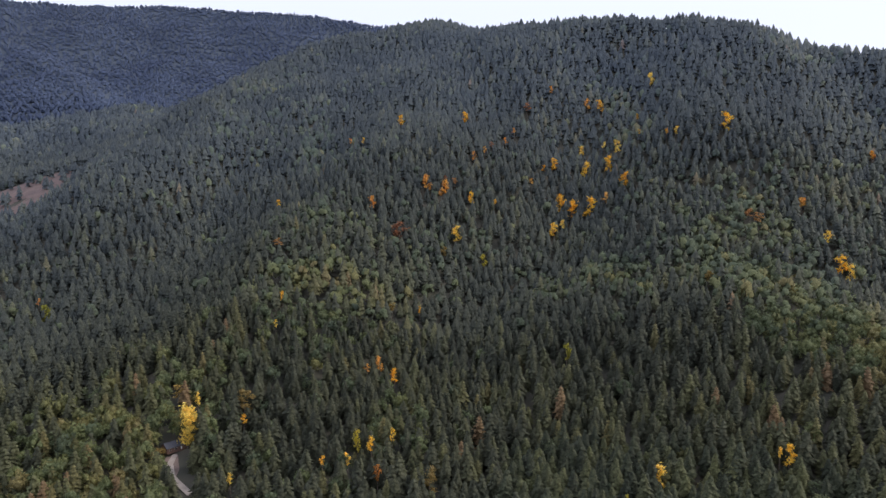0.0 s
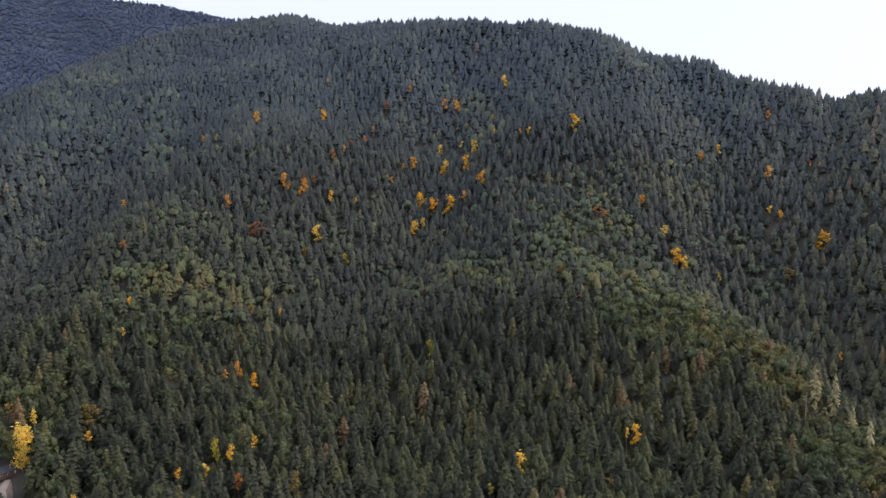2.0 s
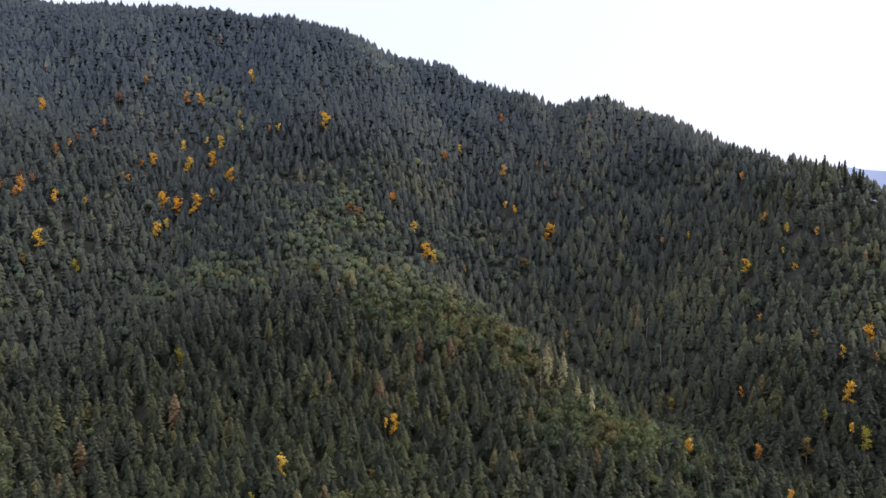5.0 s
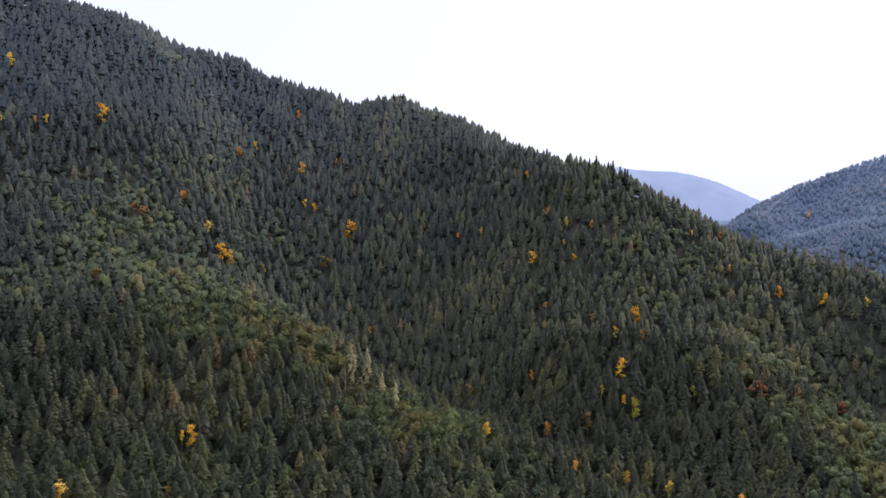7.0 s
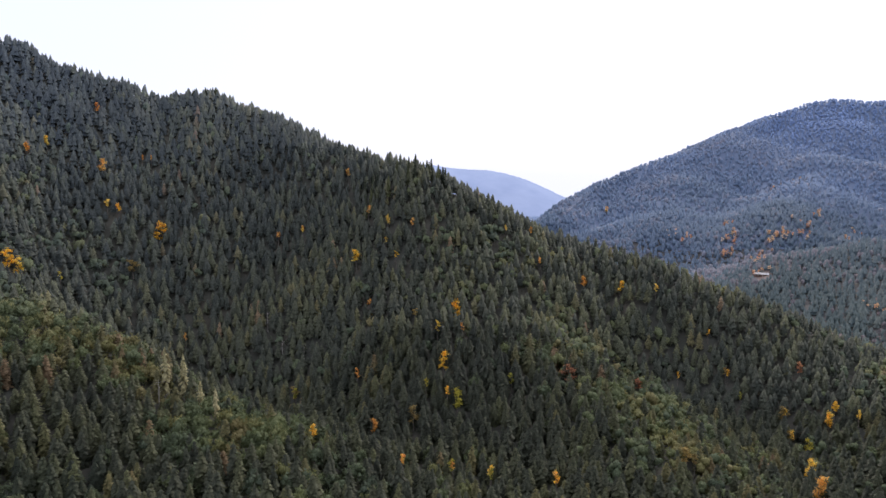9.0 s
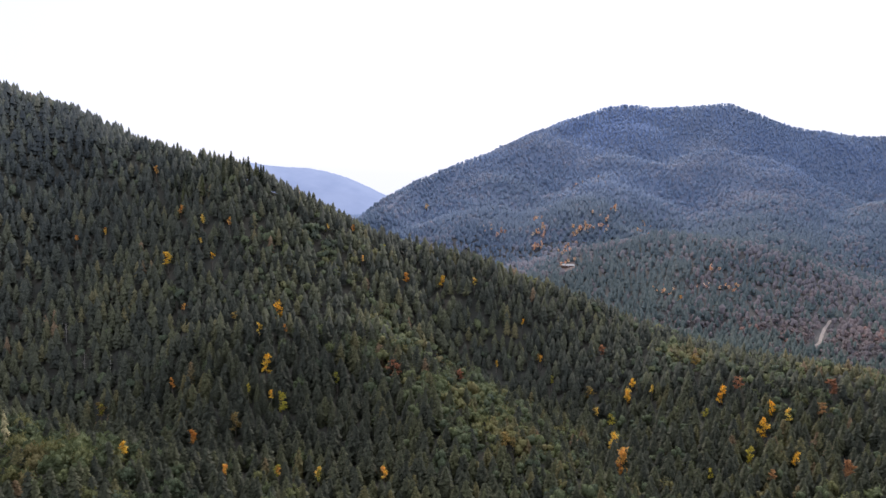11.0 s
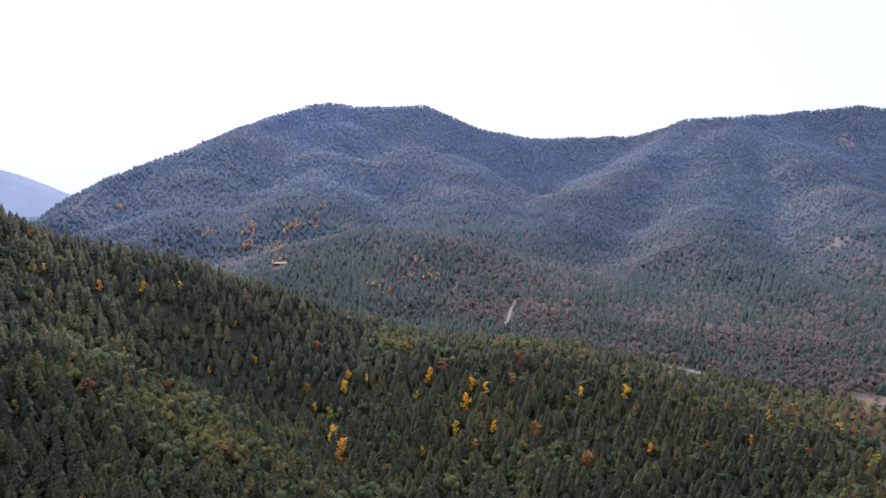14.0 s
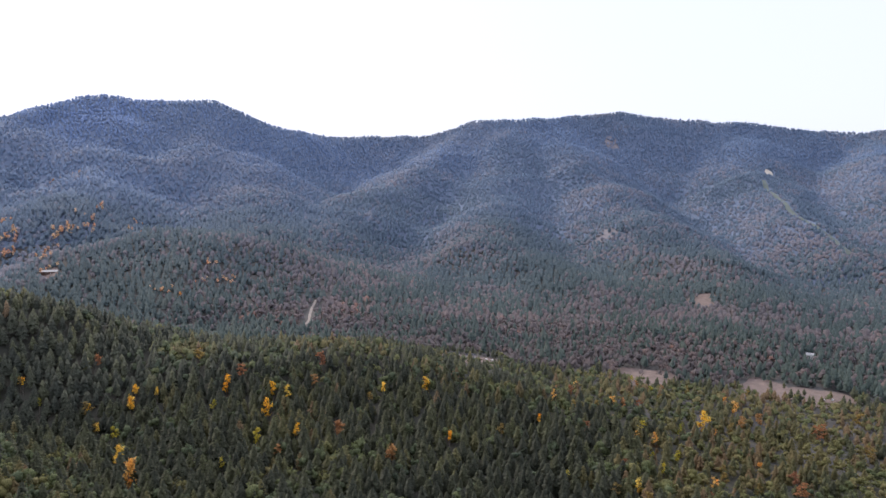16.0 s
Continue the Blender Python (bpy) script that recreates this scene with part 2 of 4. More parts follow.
def height(x, y):
    """The ground's height over the valley floor."""
    x, y = np.asarray(x, float), np.asarray(y, float)
    wx, wy = x + 22 * wobble(x, y, 150, 3), y + 22 * wobble(x, y, 150, 4)
    soft = 16.0
    base = 6 + 5 * wobble(x, y, 420, 5)
    total = np.exp(np.minimum(base / soft, 80))
    crest_gap = 1e9
    for key, (steep, line) in RIDGES.items():
        pts = [(*plan(b, d), z) for b, d, z in line]
        best, blunt = np.full(x.shape, -1e9), 90.0 if key.startswith("far_") and key != "far_range" else 30.0
        for (ax, ay, az), (bx, by, bz) in zip(pts, pts[1:]):
            dx, dy = bx - ax, by - ay
            t = np.clip(((wx - ax) * dx + (wy - ay) * dy) / (dx * dx + dy * dy), 0, 1)
            away = np.hypot(wx - ax - t * dx, wy - ay - t * dy)
            if key == "far_range":
                crest_gap = np.minimum(crest_gap, away)
            best = np.maximum(best, az + (bz - az) * t - steep * (np.sqrt(away * away + blunt * blunt) - blunt))
        total += np.exp(np.minimum(best, 1200) / soft)
    z = soft * np.log(total)
    for cut, breadth, line in GULLIES:
        pts = [plan(b, d) for b, d in line]
        away = np.full(x.shape, 1e9)
        along = np.zeros(x.shape)
        for k, ((ax, ay), (bx, by)) in enumerate(zip(pts, pts[1:])):
            dx, dy = bx - ax, by - ay
            t = np.clip(((wx - ax) * dx + (wy - ay) * dy) / (dx * dx + dy * dy), 0, 1)
            near = np.hypot(wx - ax - t * dx, wy - ay - t * dy)
            along = np.where(near < away, (k + t) / (len(pts) - 1), along)
            away = np.minimum(away, near)
        z = z - cut * np.sin(np.pi * np.clip(0.1 + 0.85 * along, 0, 1)) * np.exp(-(away / breadth) ** 2)
    rough = np.clip(z / 60, 0, 1)
    far = np.clip((np.hypot(x, y) - 1700) / 600, 0, 1) * np.clip((x + 200) / 400, 0, 1) * np.clip((crest_gap - 120) / 350, 0, 1)
    return z + rough * (7 * wobble(x, y, 130, 1) + 4 * wobble(x, y, 55, 2) + far * (18 * wobble(x, y, 330, 6) + 14 * wobble(x, y, 170, 7)))


def mesh_object(name, verts, faces, mat, **values):
    """A mesh object from arrays of corners and triangles or quads."""
    me = bpy.data.meshes.new(name)
    k = faces.shape[1]
    me.vertices.add(len(verts))
    me.vertices.foreach_set("co", np.ascontiguousarray(verts, np.float32).ravel())
    me.loops.add(faces.size)
    me.loops.foreach_set("vertex_index", np.ascontiguousarray(faces, np.int32).ravel())
    me.polygons.add(len(faces))
    me.polygons.foreach_set("loop_start", np.arange(0, faces.size, k, dtype=np.int32))
    for key, one in values.items():
        at = me.attributes.new(key, "FLOAT", "POINT")
        at.data.foreach_set("value", np.ascontiguousarray(one, np.float32))
    me.update(calc_edges=True)
    me.materials.append(mat)
    return new(name, me)


def valley_edge(bearing):
    """How far the near mountain reaches before the valley begins."""
    return np.interp(bearing, [-60, 30, 55, 61, 70, 86, 94, 105, 115, 122, 128, 134, 142, 150, 180],
                     [1900, 1900, 1500, 1120, 1020, 960, 910, 850, 800, 750, 670, 570, 480, 450, 450])


GROUND_STEP, GROUND_HALF = 36.0, 5400.0


def ground():
    step, half = GROUND_STEP, GROUND_HALF
    n = round(2 * half / step) + 1
    gx, gy = np.meshgrid(np.linspace(-half, half, n), np.linspace(-half, half, n))
    gx, gy = gx.ravel(), gy.ravel()
    i = np.arange(n * n).reshape(n, n)
    quads = np.stack([i[:-1, :-1], i[:-1, 1:], i[1:, 1:], i[1:, :-1]], -1).reshape(-1, 4)
    ob = mesh_object("ground", np.stack([gx, gy, height(gx, gy)], 1), quads, SOIL)
    mid = gx[quads].mean(1), gy[quads].mean(1)
    ob.data.materials.append(HAZEGROUND)
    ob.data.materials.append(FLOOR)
    ob.data.materials.append(BACKHAZEGROUND)
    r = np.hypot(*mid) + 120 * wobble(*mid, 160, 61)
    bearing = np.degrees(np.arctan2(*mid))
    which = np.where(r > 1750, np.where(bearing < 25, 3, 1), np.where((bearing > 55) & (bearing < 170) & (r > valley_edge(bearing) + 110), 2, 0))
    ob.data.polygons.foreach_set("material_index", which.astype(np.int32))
    ob.data.polygons.foreach_set("use_smooth", np.ones(len(quads), bool))
    return tagged(ob, "brown forest floor of valley and mountain slopes", "ground", kind="structure")


ground()

# ---------------------------------------------------------------- plan of the woods
RNG = np.random.default_rng(7)

# Stands rich in oak and madrone: bearing, distance, breadth, share.
LEAFY_WEST = [
    (-31.1, 583, 50, 0.6), (-30.5, 921, 40, 0.7), (-28.4, 619, 60, 0.6), (-23.5, 618, 35, 0.7), (-19.1, 822, 50, 0.6), (-15.5, 1351, 90, 0.5), (-13.3,
    1581, 90, 0.6), (-11.9, 794, 55, 0.6), (-10.2, 969, 60, 0.6), (-9.9, 1376, 90, 0.4), (-9.8, 782, 50, 0.5), (-9.6, 940, 60, 0.7), (-7.3, 1169, 80,
    0.4), (-6.6, 776, 40, 0.6), (-3.9, 580, 25, 0.6), (8.0, 831, 50, 0.7), (12.0, 865, 45, 0.6), (13.3, 823, 55, 0.7), (18.1, 1081, 60, 0.5), (18.4,
    823, 50, 0.8), (18.7, 886, 60, 0.6), (22.6, 965, 50, 0.7), (23.5, 869, 50, 0.9), (23.7, 1029, 50, 0.5),
]
LEAFY_MIDDLE = [
    (24.0, 1077, 60, 0.5), (25.6, 748, 35, 0.9), (26.3, 765, 40, 0.9), (29.2, 853, 25, 0.8), (29.3, 721, 40, 0.8), (29.5, 535, 12, 0.7), (30.0, 954,
    40, 0.5), (31.1, 1121, 50, 0.6), (34.0, 1024, 50, 0.6), (34.4, 990, 40, 0.7), (36.0, 663, 30, 0.7), (36.6, 976, 40, 0.6), (39.1, 605, 35, 0.7),
    (42.9, 601, 30, 0.7), (43.3, 555, 40, 0.7), (44.8, 495, 20, 0.5), (47.1, 552, 28, 0.8), (51.4, 495, 28, 0.8), (59.0, 969, 30, 0.4), (63.5, 833,
    40, 0.5), (65.1, 893, 50, 0.7), (67.9, 892, 45, 0.6), (70.9, 806, 45, 0.6), (73.3, 776, 40, 0.7),
]
LEAFY_CREST = [(22.4, 981, 70, 0.45), (24.7, 915, 45, 0.7), (27.4, 860, 35, 0.6), (29.7, 735, 32, 0.8), (31.0, 694, 32, 0.6), (-11.1, 1245, 80, 0.5)]
LEAFY_EAST = [
    (75.9, 764, 45, 0.7), (76.5, 573, 20, 0.5), (76.5, 778, 40, 0.7), (78.4, 837, 40, 0.4), (78.5, 667, 45, 0.7), (80.1, 665, 35, 0.7), (82.9, 549,
    30, 0.6), (86.7, 502, 26, 0.9), (87.5, 835, 40, 0.4), (92.2, 798, 35, 0.7), (92.4, 492, 24, 0.95), (94.3, 807, 30, 0.6), (98.9, 787, 35, 0.6),
    (103.8, 722, 35, 0.6), (107.9, 562, 30, 0.6), (109.6, 723, 35, 0.5), (110.6, 562, 30, 0.6), (113.5, 722, 30, 0.6), (120.0, 607, 40, 0.5), (124.5,
    708, 35, 0.8), (131.3, 565, 45, 0.7), (133.3, 735, 40, 0.7), (137.6, 560, 50, 0.7), (143.2, 671, 60, 0.7),
]

# Single autumn trees: leaf colour, then bearing, distance and crown length of each.
AUTUMN = [
    (YELLOW, [(-19.41, 612, 9), (-17.19, 516, 6), (-15.99, 582, 6), (-13.38, 704, 6), (-12.97, 1044, 8), (-12.81, 752, 8), (-9.92, 528, 6), (-7.85, 528, 8), (-6.33, 1182, 8), (-5.90, 548, 9), (-4.17, 558, 9), (-3.96, 656, 10), (-3.32, 1266, 16), (-1.87, 780, 6), (1.10, 924, 19),
             (1.78, 1278, 18), (2.27, 1002, 16), (4.17, 1002, 6), (7.98, 1120, 9), (8.77, 1142, 17), (8.81, 984, 17), (9.31, 1048, 23), (9.51, 998, 11),
             (10.33, 1036, 24), (10.94, 1196, 14), (11.23, 1136, 22), (11.68, 1030, 28), (12.33, 1294, 19), (12.57, 1186, 9), (13.03, 1134, 24)]),
        (YELLOW, [(13.60, 1168, 18), (14.25, 1062, 18), (15.05, 1222, 8), (15.21, 1168, 7), (16.01, 1316, 19), (17.24, 1142, 7), (17.56, 524, 14),
             (17.89, 1140, 11), (21.44, 1140, 24), (26.06, 568, 6), (26.72, 568, 13), (28.41, 960, 14), (29.38, 924, 19), (30.00, 920, 18), (30.84, 1166, 9), (32.13, 1186, 13), (35.74, 1076, 10), (36.43, 1068, 10), (39.25, 1040, 23), (49.80, 980, 6), (50.43, 568, 8), (50.43, 568, 8),
             (54.00, 886, 14), (56.39, 892, 6), (56.53, 922, 10), (57.18, 870, 7), (57.74, 534, 6), (60.58, 736, 9), (61.11, 684, 15), (61.45, 640, 6)]),
        (YELLOW, [(62.05, 774, 15), (65.08, 526, 7), (66.00, 930, 6), (70.52, 514, 7), (73.88, 2104, 14), (75.12, 878, 11), (77.81, 868, 8), (78.60, 1792, 9), (79.59, 1776, 17), (79.72, 784, 6), (81.76, 828, 6), (82.56, 1882, 15), (82.57, 1704, 17), (83.30, 786, 6), (85.26, 1438, 12),
             (87.39, 736, 6), (87.93, 702, 6), (88.46, 1902, 18), (89.26, 630, 13), (90.20, 726, 10), (90.23, 728, 10), (90.58, 746, 7), (90.58, 746, 7), (90.87, 1938, 9), (92.07, 734, 6), (92.11, 736, 6), (96.69, 1250, 12), (97.18, 722, 14), (100.25, 664, 13), (100.73, 696, 11)]),
        (YELLOW, [(101.88, 688, 9), (102.56, 616, 9), (109.57, 680, 8), (113.06, 692, 11), (115.08, 590, 6), (115.11, 590, 6), (122.44, 650, 6),
             (130.52, 538, 9), (135.16, 714, 15)]),
        (ORANGE, [(-29.87, 942, 7), (-7.29, 1210, 8), (-6.19, 664, 6), (-5.69, 990, 16), (-5.40, 512, 10), (-5.15, 680, 11), (-1.22, 1042, 20), (0.00, 1026, 20), (2.43, 1128, 13), (3.32, 1144, 9), (4.97, 1184, 9), (5.63, 1214, 8), (7.02, 1078, 8), (8.46, 1338, 11), (11.29, 1308, 16),
             (12.84, 1036, 14), (26.63, 1008, 10), (26.70, 1008, 10), (26.72, 1008, 10), (30.90, 1166, 11), (35.33, 1262, 12), (35.57, 1142, 16),
             (38.21, 1170, 7), (38.82, 1170, 6), (40.83, 884, 8), (47.92, 992, 6), (47.95, 992, 6), (49.81, 984, 6), (53.39, 1062, 10), (54.05, 706, 8)]),
        (ORANGE, [(55.00, 966, 9), (55.03, 802, 6), (55.36, 618, 10), (55.38, 618, 9), (57.78, 534, 6), (57.80, 534, 6), (58.51, 912, 9), (61.96, 536, 6), (62.62, 736, 6), (68.05, 952, 8), (68.82, 882, 7), (70.50, 514, 7), (72.32, 872, 11), (82.43, 1768, 17), (82.75, 1776, 23), (83.11, 1718, 14), (85.39, 1518, 13), (85.58, 2254, 11), (85.61, 1734, 20), (87.38, 2270, 11), (87.79, 1788, 17), (88.10, 1820, 18), (89.89, 578, 18), (90.52, 1856, 15), (92.74, 1228, 10), (93.89, 1196, 10), (95.57, 1258, 6), (96.08, 1314, 13), (97.09, 1266, 10), (123.57, 730, 7)]),
        (ORANGE, [(131.66, 642, 7), (137.33, 772, 10)]),
        (RUST, [(-13.03, 860, 8), (-3.54, 910, 20), (0.18, 1050, 7), (0.95, 1042, 8), (3.86, 1164, 7), (6.63, 1292, 12), (23.28, 962, 9), (23.96, 954, 11), (71.31, 682, 12), (76.71, 710, 8), (85.85, 1700, 17), (86.16, 1762, 20), (86.52, 1788, 14), (88.15, 800, 10), (93.20, 1216, 8),
             (98.41, 744, 11), (101.03, 580, 6), (104.04, 706, 9), (104.61, 750, 11), (105.89, 616, 7), (106.04, 616, 10), (110.16, 564, 8), (110.41, 564, 10), (124.92, 758, 8), (137.78, 726, 8), (139.13, 746, 8), (141.65, 606, 8), (142.26, 586, 9), (143.09, 738, 12)]),
        (LIME, [(-29.48, 904, 19), (-7.00, 554, 14), (3.34, 892, 13), (10.06, 676, 12), (15.12, 488, 6), (32.52, 942, 9), (49.08, 732, 8), (59.67, 652, 6), (61.88, 536, 7), (62.26, 632, 14), (65.16, 522, 7), (66.69, 660, 8), (70.46, 922, 6), (84.25, 760, 6), (89.00, 686, 9), (96.14, 684, 7), (96.73, 566, 6), (99.47, 612, 11), (132.40, 578, 7), (133.42, 608, 7), (133.45, 676, 8)]),
        (OCHRE, [(-20.83, 622, 9), (-15.95, 606, 14), (-4.10, 766, 7), (-1.09, 502, 12), (0.15, 884, 10), (20.58, 792, 6), (20.65, 792, 9), (24.96, 506, 6), (37.31, 986, 13), (49.01, 734, 9), (58.67, 620, 12), (58.71, 766, 6), (80.60, 558, 9), (81.25, 554, 6), (83.14, 788, 6), (87.28, 736, 10), (87.78, 704, 6), (95.13, 796, 9), (108.49, 666, 6), (119.36, 616, 8), (128.78, 526, 8), (131.43, 520, 7), (136.77, 594, 7),
             (145.50, 796, 9), (146.34, 704, 8)]),
]

# Open ground: bearing, distance, half-breadth, half-depth, share of trees gone.
CLEARINGS = [
    (-21.3, 566, 10, 26, 1.0), (-20.7, 540, 6, 24, 1.0),    # the yard before the house
    (-30.5, 1394, 108, 92, 0.92),  # brown logged slope
    (116.8, 880, 42, 34, 0.96), (130.8, 884, 34, 40, 0.86), (139.3, 892, 30, 40, 0.86), (143.0, 890, 34, 34, 0.8),  # hay fields
    (85.3, 1424, 18, 42, 1.0), (142.1, 1068, 8, 26, 1.0),  # yards of far buildings
    (127.2, 1975, 38, 45, 0.6), (134.5, 1419, 32, 45, 0.8), (127.4, 3178, 34, 45, 0.6), (138.7, 2990, 18, 45, 0.95), (141.4, 2215, 26, 50, 0.8),
]
# Roads and cut strips: width, then bearing and distance along the middle.
DRIVE = (4.2, [(-21.2, 576), (-21.6, 566), (-21.5, 554), (-20.9, 542), (-20.2, 530)])
LANE = (4.2, [(104.2, 1225), (103.85, 1187), (103.7, 1150), (103.6, 1115), (103.0, 1070)])
STRIP = (15.0, [(138.4, 2800), (138.9, 2640), (140.2, 2370), (141.5, 2207), (143.3, 2040), (144.3, 1900)])


def nearest_on(line, x, y):
    """Distance of points from a line on the plan."""
    pts = [plan(b, d) for b, d in line]
    best = np.full(len(x), 1e9)
    for (ax, ay), (bx, by) in zip(pts, pts[1:]):
        dx, dy = bx - ax, by - ay
        t = np.clip(((x - ax) * dx + (y - ay) * dy) / (dx * dx + dy * dy), 0, 1)
        best = np.minimum(best, np.hypot(x - ax - t * dx, y - ay - t * dy))
    return best


def planted(x, y):
    """Where a tree of the joined woods may stand, and where only a young one."""
    ok, small = np.ones(len(x), bool), np.zeros(len(x), bool)
    chance = RNG.random(len(x))
    for b, d, half, deep, gone in CLEARINGS:
        cx, cy = plan(b, d)
        ux, uy = cx / d, cy / d
        along, across = (x - cx) * ux + (y - cy) * uy, (y - cy) * ux - (x - cx) * uy
        ok &= ~(((along / deep) ** 2 + (across / half) ** 2 < 1) & (chance < gone))
    for (width, line), spare in ((DRIVE, 2.5), (LANE, 4.0), (STRIP, 2.0)):
        ok &= nearest_on(line, x, y) > width / 2 + spare
    # trees on the drone's side are shrunk so the single trees show in its view
    spots = np.array([plan(b, d) for _, row in AUTUMN for b, d, _ in row] + [plan(b, d) for b, d, *_ in SPARSE_FIRS] + [plan(b, 578) for b in (-20.6, -20.2, -19.8, -22.3, -22.6)])
    for cx, cy in spots:
        near = np.nonzero((np.abs(x - cx) < 22) & (np.abs(y - cy) < 22))[0]
        d = math.hypot(cx, cy)
        along = -((x[near] - cx) * cx + (y[near] - cy) * cy) / d
        across = ((y[near] - cy) * cx - (x[near] - cx) * cy) / d
        small[near] |= (np.abs(across) < 5.5) & (along > 0) & (along < 20)
        ok[near] &= along ** 2 + across ** 2 > 16
    return ok, small


# Tall sparse firs and bare snags: bearing, distance, height, crown share, bare or not.
SPARSE_FIRS = [(39.3, 664, 50, 0.88, 0), (40.6, 664, 46, 0.88, 0), (38.8, 646, 29, 0.5, 1), (42.9, 622, 32, 0.8, 0), (41.8, 640, 31, 0.75, 0),
               (47.0, 854, 25, 0.4, 1), (48.1, 810, 24, 0.5, 1), (49.8, 794, 20, 0.4, 1)]


def sunny(x, y):
    """How far a slope leans towards the noon sun; firs hold the shaded sides."""
    e, b = 20.0, radians(54.0)
    z = height(x, y)
    gx, gy = (height(x + e, y) - z) / e, (height(x, y + e) - z) / e
    return -(gx * math.sin(b) + gy * math.cos(b))


def leafy(x, y):
    """Share of broadleaf trees among the firs."""
    share = 0.06 + 0.22 * np.clip(wobble(x, y, 160, 11), 0, 1) + 0.12 * np.clip(wobble(x, y, 60, 12), 0, 1)
    share = share + 0.5 * sunny(x, y)
    for b, d, wide, s in LEAFY_WEST + LEAFY_MIDDLE + LEAFY_CREST + LEAFY_EAST:
        cx, cy = plan(b, d)
        share = share + 0.92 * s * (0.75 + 0.5 * wobble(x, y, 33, 17)) * np.exp(-((x - cx) ** 2 + (y - cy) ** 2) / (wide * wide))
    return np.clip(share, 0.03, 0.92)


def scatter(r0, r1, b0, b1, gap):
    """Uneven planting between two distances and two bearings."""
    g = np.arange(-r1, r1, gap)
    x, y = np.meshgrid(g, g)
    x, y = x.ravel() + RNG.uniform(-0.75, 0.75, x.size) * gap, y.ravel() + RNG.uniform(-0.75, 0.75, y.size) * gap
    r, b = np.hypot(x, y), np.degrees(np.arctan2(x, y))
    k = (r >= r0) & (r < r1) & (b > b0) & (b < b1)
    return x[k], y[k]


def seen_from_drone(x, y, spare=26.0):
    """True for ground in the drone's line of sight; the backs of the ridges hidden from it stay bare."""
    z = height(x, y)
    ok = np.ones(len(x), bool)
    for s in np.linspace(0.2, 0.97, 22):
        k = np.nonzero(ok)[0]
        ok[k] = EYE + (z[k] + spare - EYE) * s > height(x[k] * s, y[k] * s)
    return ok


# ---------------------------------------------------------------- tree forms
def profile(h):
    """Half-breadth of a fir crown at a share of its height: a pointed cone over a full, slightly drawn-in skirt."""
    return min(1.0, ((1 - h) / 0.55) ** 0.82)


def fir_form(rng, tiers, spikes, foot=0.30):
    """A fir of height 1 and radius 1: ragged skirts of boughs, narrowing to a leader."""
    v, f = [], []
    lean = rng.normal(0, 0.06, 2)
    full = rng.uniform(0.85, 1.15)
    for k in range(tiers):
        low = foot + (0.93 - foot) * k / tiers
        top = min(1.0, low + (0.93 - foot) / tiers * rng.uniform(1.5, 2.1)) if k < tiers - 1 else 1.0
        r = profile(low) ** full * rng.uniform(0.82, 1.1)
        n = max(3, spikes - (k + 1) // 4)
        o = len(v)
        v.append((lean[0] * top, lean[1] * top, top))
        turn = rng.uniform(0, 6.3)
        for q in range(2 * n):
            a = turn + math.pi * q / n + rng.normal(0, 0.14)
            out = r * (rng.uniform(0.85, 1.2) if q % 2 else rng.uniform(0.55, 0.8))
            v.append((lean[0] * low + out * math.cos(a), lean[1] * low + out * math.sin(a), low + (-0.03 if q % 2 else 0.03) + rng.normal(0, 0.018)))
        for q in range(2 * n):
            f.append((o, o + 1 + q, o + 1 + (q + 1) % (2 * n)))
    return np.array(v), np.array(f)


def bough_fir_form(rng, whorls, boughs, sparse=0.0):
    """A fir of height 1 and radius 1 made of single drooping boughs round a slim core."""
    v, f = [], []
    for k in range(whorls):
        h = 0.04 + 0.92 * (k / whorls) ** 0.9
        r = profile(h)
        for q in range(max(4, boughs - k // 4)):
            if rng.random() < sparse:
                continue
            a = q * 2 * math.pi / max(4, boughs - k // 4) + k * 1.3 + rng.normal(0, 0.2)
            out, side = r * rng.uniform(0.7, 1.2) + 0.04, (0.16 + 0.22 * r) * rng.uniform(0.8, 1.2)
            ca, sa = math.cos(a), math.sin(a)
            drop = rng.uniform(0.03, 0.075) * (0.4 + r)
            o = len(v)
            v += [(0, 0, h + 0.05), (0.55 * out * ca - side * sa, 0.55 * out * sa + side * ca, h - 0.4 * drop),
                  (out * ca, out * sa, h - drop), (0.55 * out * ca + side * sa, 0.55 * out * sa - side * ca, h - 0.4 * drop)]
            f += [(o, o + 2, o + 1), (o, o + 3, o + 2)]
    o = len(v)
    for q in range(6):
        a = q * math.pi / 3
        v.append((0.30 * (1 - sparse) * math.cos(a), 0.30 * (1 - sparse) * math.sin(a), 0.0))
    v.append((0, 0, 1.0))
    f += [(o + q, o + (q + 1) % 6, o + 6) for q in range(6)]
    return np.array(v), np.array(f)


ICO_V = [(0, 0, -1), (0.72, -0.53, -0.45), (-0.28, -0.85, -0.45), (-0.89, 0, -0.45), (-0.28, 0.85, -0.45), (0.72, 0.53, -0.45),
         (0.28, -0.85, 0.45), (-0.72, -0.53, 0.45), (-0.72, 0.53, 0.45), (0.28, 0.85, 0.45), (0.89, 0, 0.45), (0, 0, 1)]
ICO_F = [(0, 1, 2), (1, 0, 5), (0, 2, 3), (0, 3, 4), (0, 4, 5), (1, 5, 10), (2, 1, 6), (3, 2, 7), (4, 3, 8), (5, 4, 9), (1, 10, 6), (2, 6, 7),
         (3, 7, 8), (4, 8, 9), (5, 9, 10), (6, 10, 11), (7, 6, 11), (8, 7, 11), (9, 8, 11), (10, 9, 11)]


